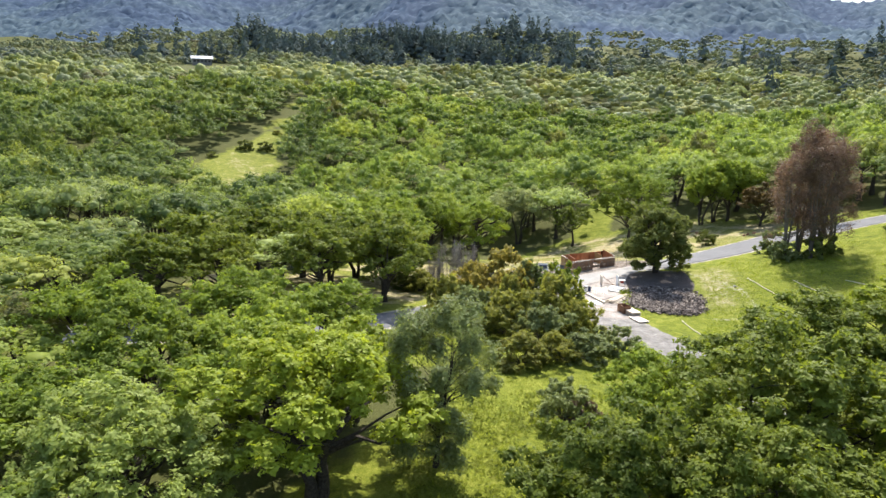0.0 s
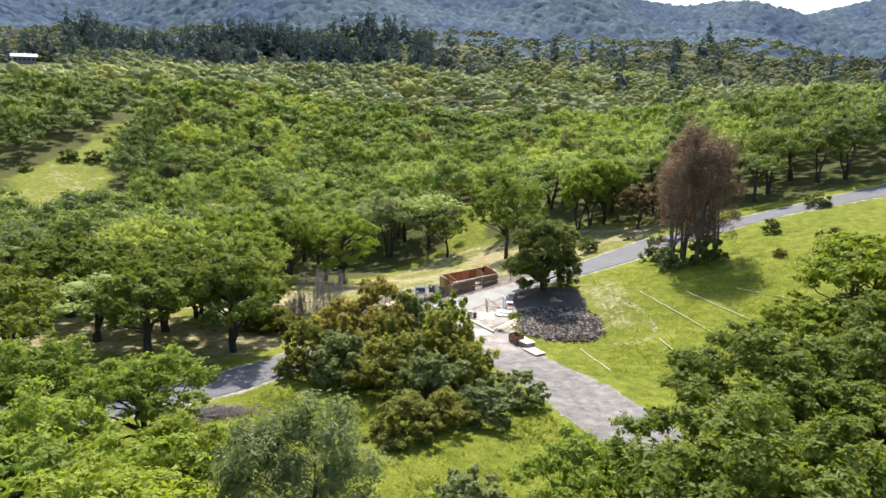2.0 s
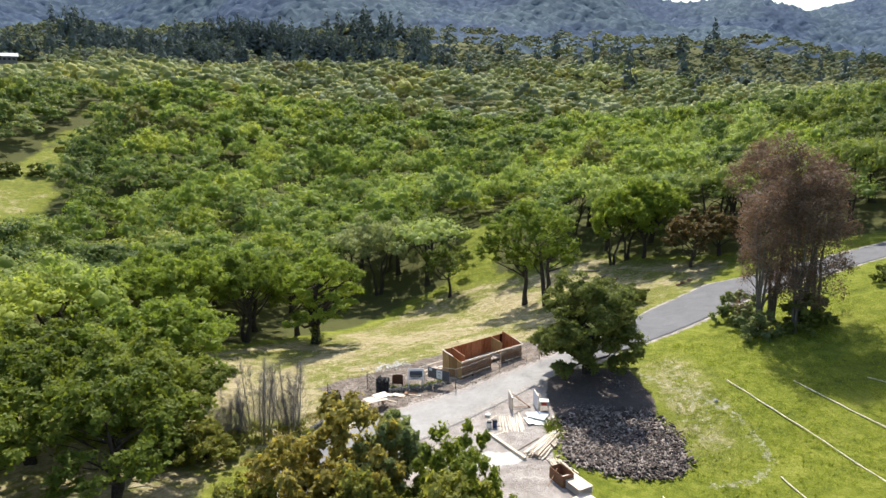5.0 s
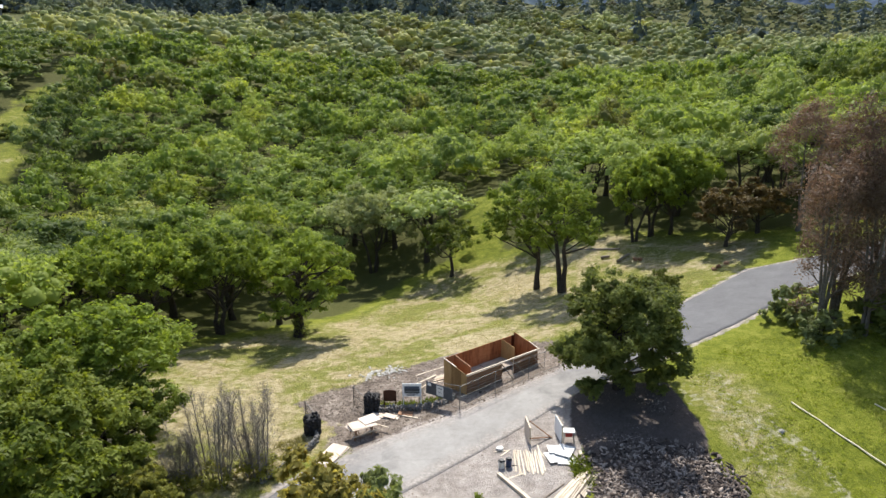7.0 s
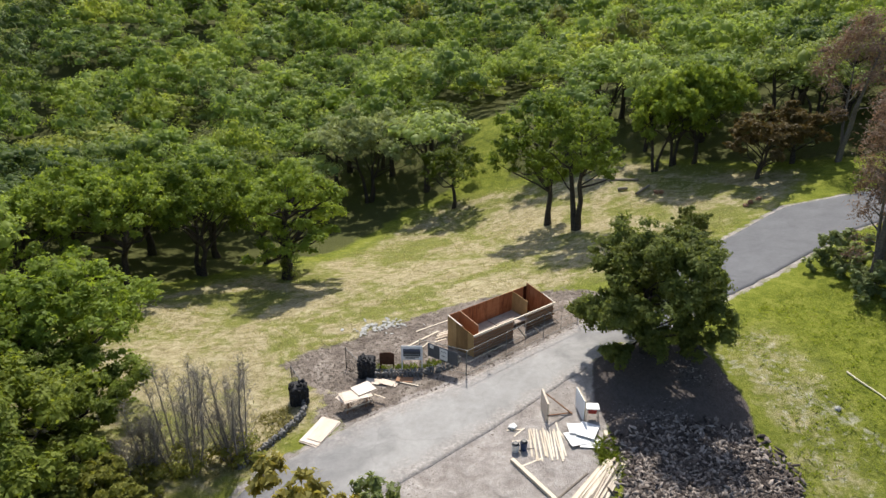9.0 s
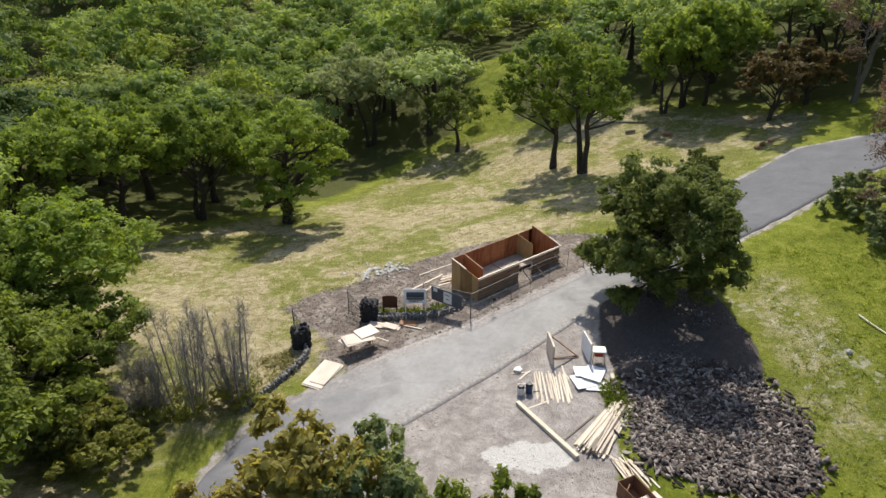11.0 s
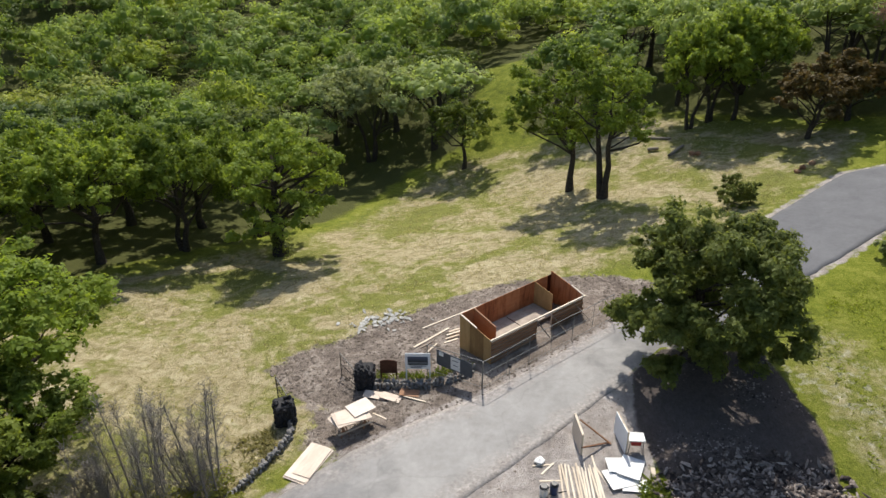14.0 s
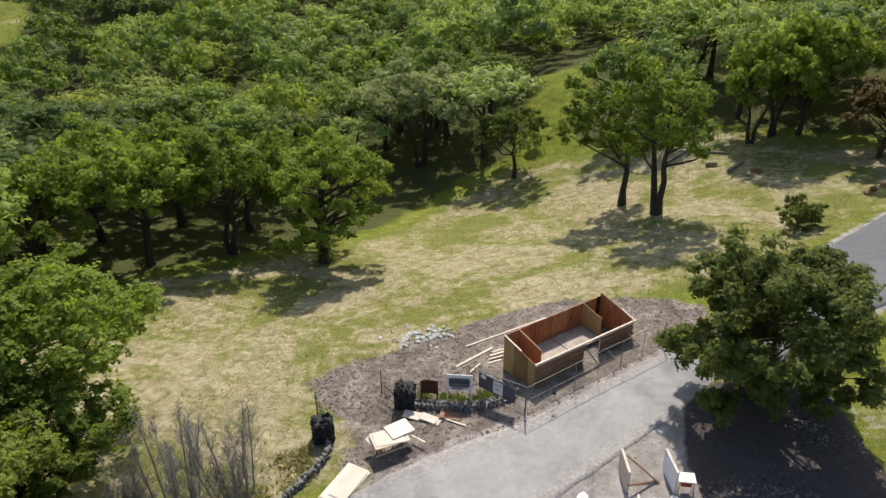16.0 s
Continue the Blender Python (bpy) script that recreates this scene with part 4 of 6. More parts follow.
# trees beyond 520 m take the leaf colour with more haze painted in
for seed, choice, mat, label in ((2, ok & (d < 520), FAR_FOREST, "far oak woodland across the valley"), (3, ok & (d >= 520), DISTANT_FOREST, "distant oak woodland on the ridge, leaf colour dulled for haze")):
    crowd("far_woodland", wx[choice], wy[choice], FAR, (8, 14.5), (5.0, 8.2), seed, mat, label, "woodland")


def conifer_template(seed):
    """A narrow dark tree, 1 m high: drooping sprays round a tapering column."""
    g = np.random.default_rng(seed)
    n = 64
    u = g.uniform(0, 1, n) ** 0.8
    a = g.uniform(0, 6.28, n)
    rad = (1 - u) ** 0.55 * g.uniform(0.35, 1.15, n) + 0.04
    c = np.stack([np.cos(a) * rad * 0.2, np.sin(a) * rad * 0.2, 0.05 + u * 0.93], -1)
    nor = np.stack([np.cos(a), np.sin(a), 0.7 + 0 * a], -1) + g.normal(0, 0.3, (n, 3))
    return leaves(g, c, nor, 0.19 * (1.15 - u)[:, None], 0.9)


CON = [conifer_template(300 + k) for k in range(4)]
g = np.random.default_rng(12)
cx, cy = g.uniform(-640, 520, 16000), g.uniform(400, 820, 16000)
stand = np.sin(cx / 47 + 1.7 * np.sin(cy / 57)) * np.sin(cy / 33 + cx / 83 + 0.6)
dens = np.exp(-((cy - 690 - 0.2 * np.maximum(-cx - 150, 0)) / 75) ** 2) * np.where(cx > -30, np.exp(-((cx + 30) / 80) ** 2), 1.0) * 0.8 * smooth(0.0, 0.5, stand) * (0.45 + 0.55 * smooth(-330, -200, cx))
keep = (g.uniform(size=len(cx)) < np.maximum(dens, 0.005)) & woodland(cx, cy)
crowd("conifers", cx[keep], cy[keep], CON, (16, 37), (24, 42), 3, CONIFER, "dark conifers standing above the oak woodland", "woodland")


# ---- building site ----
def wood_material(name, dark, mid, light, scale=1.0, rough=0.75, sheets=0.0):
    m, nd, ln, b = material(name, rough, 0.2)
    tc = nd.new("ShaderNodeTexCoord")
    mp = nd.new("ShaderNodeMapping")
    mp.inputs["Scale"].default_value = (1.2 * scale, 14 * scale, 14 * scale)
    ln.new(tc.outputs["Object"], mp.inputs["Vector"])
    n = noise_node(nd, ln, 2.0, 5.0, 0.6, mp.outputs[0], 1.2)
    big = noise_node(nd, ln, 1.1, 3.0, 0.5, tc.outputs["Object"])
    info = nd.new("ShaderNodeObjectInfo")
    v = maths(nd, ln, "ADD", maths(nd, ln, "MULTIPLY", n, 0.5), maths(nd, ln, "ADD", maths(nd, ln, "MULTIPLY", big, 0.3), maths(nd, ln, "MULTIPLY", info.outputs["Random"], 0.3)))
    col = ramp(nd, ln, v, (0.3, dark), (0.55, mid), (0.85, light))
    if sheets:
        mq = nd.new("ShaderNodeMapping")
        mq.inputs["Scale"].default_value = (2.4, 2.4, 0.35)
        ln.new(tc.outputs["Object"], mq.inputs["Vector"])
        stain = noise_node(nd, ln, 1.3, 5.0, 0.65, mq.outputs[0], 0.8)
        old = maths(nd, ln, "ADD", maths(nd, ln, "MULTIPLY", info.outputs["Random"], 0.5), maths(nd, ln, "MULTIPLY", stain, 0.9))
        col = mix(nd, ln, maths(nd, ln, "MULTIPLY", ramp(nd, ln, old, (0.48, 1.0), (0.80, 0.0)), sheets), col, mix(nd, ln, 1.0, col, (0.26, 0.17, 0.15), "MULTIPLY"))
    ln.new(col, b.inputs["Base Color"])
    bump(nd, ln, b, n, 0.25, 0.01)
    return m


def plain(name, col, rough=0.7, metal=0.0, vary=0.25, scale=4.0, spec=0.3):
    m, nd, ln, b = material(name, rough, spec, metal)
    p = place(nd)
    n = maths(nd, ln, "ADD", maths(nd, ln, "MULTIPLY", noise_node(nd, ln, scale, 5.0, 0.65, p), 0.7), maths(nd, ln, "MULTIPLY", noise_node(nd, ln, scale * 7, 3.0, 0.6, p), 0.3))
    lo, hi = tuple(c * (1 - vary) for c in col), tuple(min(1, c * (1 + vary)) for c in col)
    ln.new(ramp(nd, ln, n, (0.35, lo), (0.65, hi)), b.inputs["Base Color"])
    bump(nd, ln, b, n, 0.3, 0.01)
    return m


LUMBER = wood_material("new_lumber", (0.46, 0.37, 0.27), (0.62, 0.53, 0.41), (0.74, 0.66, 0.54))
PLY = wood_material("new_plywood", (0.48, 0.385, 0.30), (0.62, 0.52, 0.425), (0.74, 0.65, 0.555), 0.4)
TAN_PLY = wood_material("tan_plywood", (0.27, 0.155, 0.06), (0.43, 0.26, 0.105), (0.54, 0.36, 0.18), 0.4, 0.75, 0.4)
DUSTY = plain("dusty_plywood", (0.36, 0.30, 0.245), 0.9, 0.0, 0.3, 2.0)
RED_PLY = wood_material("red_form_plywood", (0.20, 0.065, 0.03), (0.40, 0.145, 0.06), (0.52, 0.25, 0.12), 0.4, 0.75, 1.0)
SIDING = wood_material("brown_boards", (0.12, 0.058, 0.032), (0.23, 0.12, 0.065), (0.36, 0.21, 0.125))
WEATHERED = wood_material("weathered_wood", (0.12, 0.10, 0.08), (0.22, 0.18, 0.14), (0.34, 0.29, 0.24))
STEEL = plain("galvanised_steel", (0.20, 0.20, 0.19), 0.5, 0.6, 0.2)
IRON = plain("black_iron", (0.015, 0.015, 0.016), 0.55, 0.5)
STONE = plain("black_lava_stone", (0.030, 0.029, 0.030), 0.85, 0.0, 0.55, 5.0)
GREY_STONE = plain("grey_stone", (0.18, 0.172, 0.162), 0.9, 0.0, 0.5, 4.0)
CONCRETE = plain("broken_concrete", (0.33, 0.325, 0.30), 0.95, 0.0, 0.5, 3.0)
WHITE = plain("white_board", (0.74, 0.75, 0.76), 0.45, 0.0, 0.04)
GREY_BOARD = plain("grey_board", (0.085, 0.09, 0.10), 0.6, 0.0, 0.15)
RUST = plain("rusty_steel", (0.075, 0.032, 0.018), 0.7, 0.2, 0.4)
STRAW = plain("straw_roll", (0.66, 0.60, 0.46), 0.95, 0.0, 0.25, 6.0)
CHIP, nd, ln, b = material("dark_wood_chunks", 0.95, 0.15)
p = place(nd)
geo, info = nd.new("ShaderNodeNewGeometry"), nd.new("ShaderNodeObjectInfo")
cv = maths(nd, ln, "FRACT", maths(nd, ln, "ADD", geo.outputs["Random Per Island"], info.outputs["Random"]))
cv = maths(nd, ln, "ADD", maths(nd, ln, "MULTIPLY", cv, 0.65), maths(nd, ln, "MULTIPLY", noise_node(nd, ln, 7.0, 5.0, 0.7, p), 0.5))
ln.new(ramp(nd, ln, cv, (0.2, (0.028, 0.022, 0.02)), (0.6, (0.11, 0.089, 0.077)), (0.95, (0.36, 0.308, 0.265))), b.inputs["Base Color"])
bump(nd, ln, b, noise_node(nd, ln, 14.0, 5.0, 0.7, p), 0.6, 0.03)
PHOTO, nd, ln, b = material("printed_picture", 0.4, 0.4)
tc = nd.new("ShaderNodeTexCoord")
sep = nd.new("ShaderNodeSeparateXYZ")
ln.new(tc.outputs["Generated"], sep.inputs[0])
pv = maths(nd, ln, "ADD", sep.outputs[2], maths(nd, ln, "MULTIPLY", maths(nd, ln, "SUBTRACT", noise_node(nd, ln, 5.0, 4.0, 0.6, tc.outputs["Generated"]), 0.5), 0.35))
ln.new(ramp(nd, ln, pv, (0.10, (0.02, 0.03, 0.035)), (0.28, (0.16, 0.19, 0.21)), (0.40, (0.015, 0.02, 0.028)), (0.85, (0.05, 0.075, 0.12))), b.inputs["Base Color"])
DARK = plain("black_plastic", (0.02, 0.02, 0.022), 0.4)
BLUE = plain("blue_plastic", (0.03, 0.05, 0.12), 0.4)
RED = plain("red_plastic", (0.35, 0.03, 0.02), 0.4)
BAG = plain("white_bag", (0.72, 0.71, 0.68), 0.6, 0.0, 0.1, 6.0)


def box(dx, dy, dz, at=(0, 0, 0), bevel=0.006, bm=None, turn=None):
    """A bevelled block of that size, centred on at."""
    b = bmesh.new()
    bmesh.ops.create_cube(b, size=1)
    bmesh.ops.scale(b, vec=(dx, dy, dz), verts=b.verts)
    if bevel:
        bmesh.ops.bevel(b, geom=b.edges[:], offset=min(bevel, 0.3 * min(dx, dy, dz)), segments=1, affect="EDGES")
    m = Matrix.Translation(at)
    bmesh.ops.transform(b, matrix=m @ turn if turn else m, verts=b.verts)
    return b


def rod(a, c, r, sides=8):
    """A round bar from a to c."""
    b = bmesh.new()
    a, c = Vector(a), Vector(c)
    bmesh.ops.create_cone(b, cap_ends=True, segments=sides, radius1=r, radius2=r, depth=(c - a).length)
    bmesh.ops.transform(b, matrix=Matrix.Translation((a + c) / 2) @ (c - a).to_track_quat("Z", "Y").to_matrix().to_4x4(), verts=b.verts)
    return b


def bar(a, c, w, t, bevel=0.004):
    """A squared timber from a to c, w wide and t thick."""
    a, c = Vector(a), Vector(c)
    d = c - a
    b = box(d.length, w, t, bevel=bevel)
    x = d.normalized()
    y = Vector((0, 0, 1)).cross(x)
    y = y.normalized() if y.length > 1e-3 else Vector((0, 1, 0))
    z = x.cross(y)
    m = Matrix((x, y, z)).transposed().to_4x4()
    m.translation = (a + c) / 2
    bmesh.ops.transform(b, matrix=m, verts=b.verts)
    return b


def lump(seed, size, squash=1.0):
    """A rough stone."""
    g = random.Random(seed)
    b = bmesh.new()
    bmesh.ops.create_icosphere(b, subdivisions=1, radius=1)
    for v in b.verts:
        k = g.uniform(0.75, 1.15)
        v.co = Vector((v.co.x * k, v.co.y * k, v.co.z * k * squash)) * size
    return b


def flat(bm_or_me, name):
    me = bpy.data.meshes.new(name)
    bm_or_me.to_mesh(me)
    bm_or_me.free()
    return me


def on(x, y, up=0.0):
    return (x, y, hz(x, y) + up)


# the open plywood shed: its long side runs along u from the corner by the fence
SHED_O, SHED_A = (2.1, 51.0), math.atan2(5.2, 5.6)
SHED_L, SHED_D, BACK_H, FRONT_H = 7.64, 2.75, 2.25, 1.80
shed = thing("shed", Matrix.Translation((SHED_O[0], SHED_O[1], 0.10)) @ Matrix.Rotation(SHED_A, 4, "Z"), "unfinished open-topped shed of reddish plywood with a stacked board front", "shed")


def slope_panel(x, y0, y1, h0, h1, t):
    """An upright panel across the shed whose top slopes from h0 at y0 to h1 at y1."""
    b = bmesh.new()
    v = [b.verts.new(c) for c in ((x - t / 2, y0, -0.15), (x + t / 2, y0, -0.15), (x + t / 2, y1, -0.15), (x - t / 2, y1, -0.15), (x - t / 2, y0, h0), (x + t / 2, y0, h0), (x + t / 2, y1, h1), (x - t / 2, y1, h1))]
    for f in ((0, 3, 2, 1), (4, 5, 6, 7), (0, 1, 5, 4), (1, 2, 6, 5), (2, 3, 7, 6), (3, 0, 4, 7)):
        b.faces.new([v[i] for i in f])
    return b


def slope_at(y):
    return FRONT_H + 0.05 + (BACK_H - FRONT_H - 0.05) * y / SHED_D


x = 0.0
while x < SHED_L - 0.05:
    w = min(1.22, SHED_L - x)
    part("back_panel", box(w - 0.012, 0.03, BACK_H + 0.25, (x + w / 2, SHED_D, BACK_H / 2 - 0.12)), RED_PLY, shed, "dark red-brown plywood sheet")
    x += 1.22
for k, (y0, y1) in enumerate(((0.0, 0.62), (0.62, 1.84), (1.84, SHED_D))):
    part("end_panel", slope_panel(0.0, y0 + 0.006, y1 - 0.006, slope_at(y0), slope_at(y1), 0.03), TAN_PLY, shed, "tan plywood sheet")
part("top_plate", bar((0, 1.25, slope_at(1.25) + 0.03), (0, SHED_D, BACK_H + 0.03), 0.09, 0.05), LUMBER, shed, "new pale lumber")
part("partition", slope_panel(1.05, 0.75, SHED_D - 0.02, FRONT_H + 0.1, BACK_H, 0.03), RED_PLY, shed, "dark red-brown plywood partition")
part("top_plate", bar((1.05, 0.75, FRONT_H + 0.13), (1.05, SHED_D - 0.03, BACK_H + 0.03), 0.09, 0.04), SIDING, shed)
part("partition", slope_panel(6.15, 1.15, SHED_D - 0.02, BACK_H - 0.25, BACK_H, 0.03), TAN_PLY, shed, "tan plywood partition")
part("end_panel", slope_panel(SHED_L, 0.1, 1.3, BACK_H - 0.25, BACK_H - 0.02, 0.03), RED_PLY, shed, "dark red-brown plywood sheet")
part("end_panel", slope_panel(SHED_L, 1.312, SHED_D, BACK_H - 0.02, BACK_H + 0.25, 0.03), RED_PLY, shed, "dark red-brown plywood sheet")
part("top_plate", bar((SHED_L, 1.0, BACK_H - 0.02), (SHED_L, 0.0, BACK_H - 0.28), 0.09, 0.05), LUMBER, shed)
g = random.Random(3)
for row in range(8):
    z = 0.11 + row * 0.215
    for x0, x1 in ((0.0, 3.65), (4.95, SHED_L + g.uniform(-0.02, 0.16))):
        part("front_board", box(x1 - x0, 0.045, 0.185, ((x0 + x1) / 2, g.uniform(-0.015, 0.015), z)), SIDING, shed, "brown horizontal board")
        part("batten", box(x1 - x0 + 0.03, 0.10, 0.03, ((x0 + x1) / 2, 0.0, z + 0.107)), WEATHERED, shed)
for x in (0.05, 1.25, 2.45, 3.62, 4.98, 6.2, SHED_L - 0.05):
    part("stud", box(0.045, 0.09, FRONT_H, (x, 0.075, FRONT_H / 2 - 0.05)), LUMBER, shed)
part("top_beam", box(4.2, 0.10, 0.09, (2.05, 0, FRONT_H + 0.05)), LUMBER, shed, "pale new top beam")
part("top_beam", box(SHED_L - 3.95, 0.10, 0.09, (4.2 + (SHED_L - 3.95) / 2 - 0.05, 0, FRONT_H + 0.05)), LUMBER, shed, "pale new top beam")
for x in (3.7, 4.9, 6.9):
    part("brace", bar((x - 0.1, -0.05, 1.7), (x + 0.55, -1.0, -0.05 + 0.09 * x), 0.09, 0.04), WEATHERED, shed)
low_deck = part("platform", box(2.5, SHED_D - 0.15, 0.10, (2.35, SHED_D / 2 + 0.02, 0.62)), DUSTY, shed, "dusty pale plywood platform")
high_deck = part("platform", box(2.45, 1.7, 0.10, (4.85, SHED_D - 0.92, 0.66)), DUSTY, shed, "dusty pale plywood platform")
for x, y in ((1.3, 0.3), (3.3, 0.3), (1.3, 2.4), (3.3, 2.4)):
    part("platform_leg", box(0.09, 0.09, 0.75, (x, y, 0.2)), LUMBER, low_deck)
for x, y in ((4.95, 1.35), (5.95, 1.35), (4.95, 2.5), (5.95, 2.5)):
    part("platform_leg", box(0.09, 0.09, 0.75, (x, y, 0.22)), LUMBER, high_deck)


# loose boards round the shed
def loose(name, a, c, w, t, mat, label, up=0.03, group="", lift=0.0):
    pa, pc = Vector(on(*a, up)), Vector(on(*c, up + lift))
    o = (pa + pc) / 2
    b = bar(pa - o, pc - o, w, t)
    ob = new(name, flat(b, name))
    ob.data.materials.append(mat)
    ob.location = o
    return tagged(ob, label, "lumber", group)


loose("board", (-2.3, 55.6), (2.6, 59.2), 0.10, 0.045, LUMBER, "long pale board lying on bare soil behind shed", group="boards behind the shed")
loose("board", (-2.6, 53.3), (-0.6, 55.4), 0.14, 0.045, LUMBER, "long pale board lying on bare soil", group="boards behind the shed")
loose("board", (-2.2, 53.2), (-1.5, 53.9), 0.09, 0.04, WEATHERED, "short grey board lying on bare soil", group="boards behind the shed")
loose("board", (-1.7, 52.7), (-1.2, 53.6), 0.09, 0.04, LUMBER, "short pale board lying on bare soil", group="boards behind the shed")
for k in range(5):
    loose("board", (-0.75 + 0.05 * k, 53.6 + 0.28 * k), (0.05 + 0.08 * k, 54.0 + 0.30 * k), 0.12, 0.045, LUMBER, "short board end sticking out behind shed", 0.03 + 0.1 * (k % 3), "board ends by the shed")


# ---- temporary fence ----
def fence_run(name, a, c, panels, h, label):
    """Steel-framed panels between two points, with feet."""
    ob = thing(name, Matrix.Translation(on(*a)), label, "fence")
    a3, c3 = Vector(on(*a)), Vector(on(*c))
    for k in range(panels):
        p, q = a3.lerp(c3, k / panels) - a3, a3.lerp(c3, (k + 1) / panels) - a3
        p.z, q.z = hz(p.x + a3.x, p.y + a3.y) - a3.z, hz(q.x + a3.x, q.y + a3.y) - a3.z
        up = Vector((0, 0, h))
        lean = Vector((0.02 * (-1) ** k, -0.03, 0))
        part("post", rod(p - Vector((0, 0, 0.05)), p + up + lean, 0.024), STEEL, ob)
        part("rail", rod(p + up + lean, q + up + lean, 0.020), STEEL, ob)
        part("rail", rod(p + up * 0.52, q + up * 0.52, 0.015), STEEL, ob)
        part("rail", rod(p + up * 0.06, q + up * 0.06, 0.018), STEEL, ob)
        m = (p + q) / 2
        part("upright", rod(m + up * 0.06, m + up + lean, 0.016), STEEL, ob)
        n = max(8, int((q - p).length / 0.28))
        wires = [rod(p.lerp(q, (i + 0.5) / n) + up * 0.06, p.lerp(q, (i + 0.5) / n) + up, 0.0028, 4) for i in range(n)]
        wires += [rod(p + up * j, q + up * j, 0.0028, 4) for j in (0.2, 0.36, 0.68, 0.84)]
        b = bmesh.new()
        for wbm in wires:
            tmp = flat(wbm, "w")
            b.from_mesh(tmp)
            bpy.data.meshes.remove(tmp)
        part("wire_mesh", b, STEEL, ob, "thin wire mesh")
    part("post", rod(c3 - a3, c3 - a3 + Vector((0, 0, h)), 0.030), STEEL, ob)
    return ob


fence_run("fence", (1.7, 48.8), (9.4, 55.3), 3, 1.85, "temporary grey steel fence panels along the driveway")
fence_run("fence", (1.66, 48.86), (-1.5, 50.75), 1, 1.85, "temporary steel fence panel carrying a grey board")


def sign_board(name, at, turn, w, h, up, mats, label, legs=True):
    ob = thing(name, Matrix.Translation(on(*at)) @ Matrix.Rotation(turn, 4, "Z"), label, "sign")
    part("board", box(w, 0.04, h, (0, 0, up + h / 2)), mats[0], ob)
    if legs:
        for sx_ in (-1, 1):
            part("leg", box(0.07, 0.07, up + h * 0.9, (sx_ * (w / 2 - 0.05), 0.05, (up + h * 0.9) / 2 - 0.06)), mats[1], ob)
    return ob


s = sign_board("site_sign", (-1.95, 49.95), 0.06, 1.42, 1.05, 0.78, (WHITE, WHITE), "white sign with a dark landscape picture on two posts")
board = s.children[0]
part("picture", box(1.14, 0.012, 0.56, (0, -0.028, 1.33), 0), PHOTO, board, "dark landscape picture")
for k, w in enumerate((0.9, 0.6)):
    part("text_bar", box(w, 0.012, 0.05, (-0.1 * k, -0.028, 0.98 - 0.09 * k), 0), GREY_BOARD, board)
s = sign_board("notice_board", (0.10, 49.62), -0.535, 2.35, 0.98, 0.72, (GREY_BOARD, STEEL), "dark grey board with a white poster hung on the fence", False)
poster = part("poster", box(0.62, 0.012, 0.80, (0.10, -0.028, 1.22), 0), BAG, s, "white printed poster")
part("text_bar", box(0.4, 0.01, 0.04, (0.10, -0.036, 1.42), 0), GREY_BOARD, poster)
part("text_bar", box(0.3, 0.01, 0.04, (0.10, -0.036, 1.12), 0), GREY_BOARD, poster)
part("poster", box(0.30, 0.012, 0.24, (-0.85, -0.028, 1.52), 0), BAG, s, "small white note")
part("hook", rod((-1.0, 0.0, 1.68), (-1.0, 0.0, 1.86), 0.012), STEEL, s)
part("hook", rod((1.0, 0.0, 1.68), (1.0, 0.0, 1.86), 0.012), STEEL, s)
s = sign_board("rusty_sign", (-3.65, 50.15), 0.05, 0.98, 0.82, 0.45, (RUST, RUST), "rust-brown steel sign with a curved top on legs")
bm = bmesh.new()
bmesh.ops.create_cone(bm, cap_ends=True, segments=24, radius1=0.47, radius2=0.47, depth=0.038)
bmesh.ops.transform(bm, matrix=Matrix.Translation((0, 0, 1.24)) @ Matrix.Diagonal((1, 1, 0.28, 1)) @ Matrix.Rotation(math.pi / 2, 4, "X"), verts=bm.verts)
part("arched_top", bm, RUST, s)
s = thing("tag_sign", Matrix.Translation(on(3.15, 49.5)), "small dark tag on a thin stake", "sign")
part("stake", rod((0, 0, -0.05), (0, 0, 1.0), 0.015), STEEL, s)
part("tag", box(0.2, 0.02, 0.2, (0, -0.02, 0.95)), DARK, s)


# ---- stone gateway ----
STONES = [flat(lump(k, 0.17, 0.7), "stone") for k in range(6)]
for me in STONES:
    me.materials.append(STONE)
GREY_STONES = [flat(lump(20 + k, 0.17, 0.6), "stone") for k in range(6)]
for me in GREY_STONES:
    me.materials.append(GREY_STONE)


def stones_on(parent, spots, meshes, g, lo=0.8, hi=1.3):
    for x, y, z in spots:
        ob = new("stone", g.choice(meshes))
        ob.parent = parent
        ob.matrix_local = Matrix.LocRotScale((x, y, z), Euler((g.uniform(0, 6), g.uniform(0, 6), g.uniform(0, 6))), Vector([g.uniform(lo, hi) for _ in range(3)]))


def pillar(x, y, w, h, seed, turn):
    g = random.Random(seed)
    ob = thing("gate_pillar", Matrix.Translation(on(x, y)) @ Matrix.Rotation(turn, 4, "Z"), "rough black lava stone gate pillar", "pillar", "gate pillars")
    part("core", box(w * 0.84, w * 0.84, h, (0, 0, h / 2 - 0.1), 0.06), STONE, ob)
    spots = []
    for i in range(int(h / 0.24)):
        for side in range(4):
            for j in range(3):
                u = (j - 1) * w * 0.3 + g.uniform(-0.05, 0.05)
                px, py = ((u, -w * 0.42), (w * 0.42, u), (u, w * 0.42), (-w * 0.42, u))[side]
                spots.append((px, py, 0.12 + i * 0.24 + g.uniform(-0.03, 0.03)))
    spots += [(g.uniform(-0.4, 0.4) * w, g.uniform(-0.4, 0.4) * w, h - 0.03) for _ in range(10)]
    stones_on(ob, spots, STONES, g, 0.7, 1.1)
    return ob


pillar(-4.95, 49.75, 1.15, 1.35, 1, 0.1)
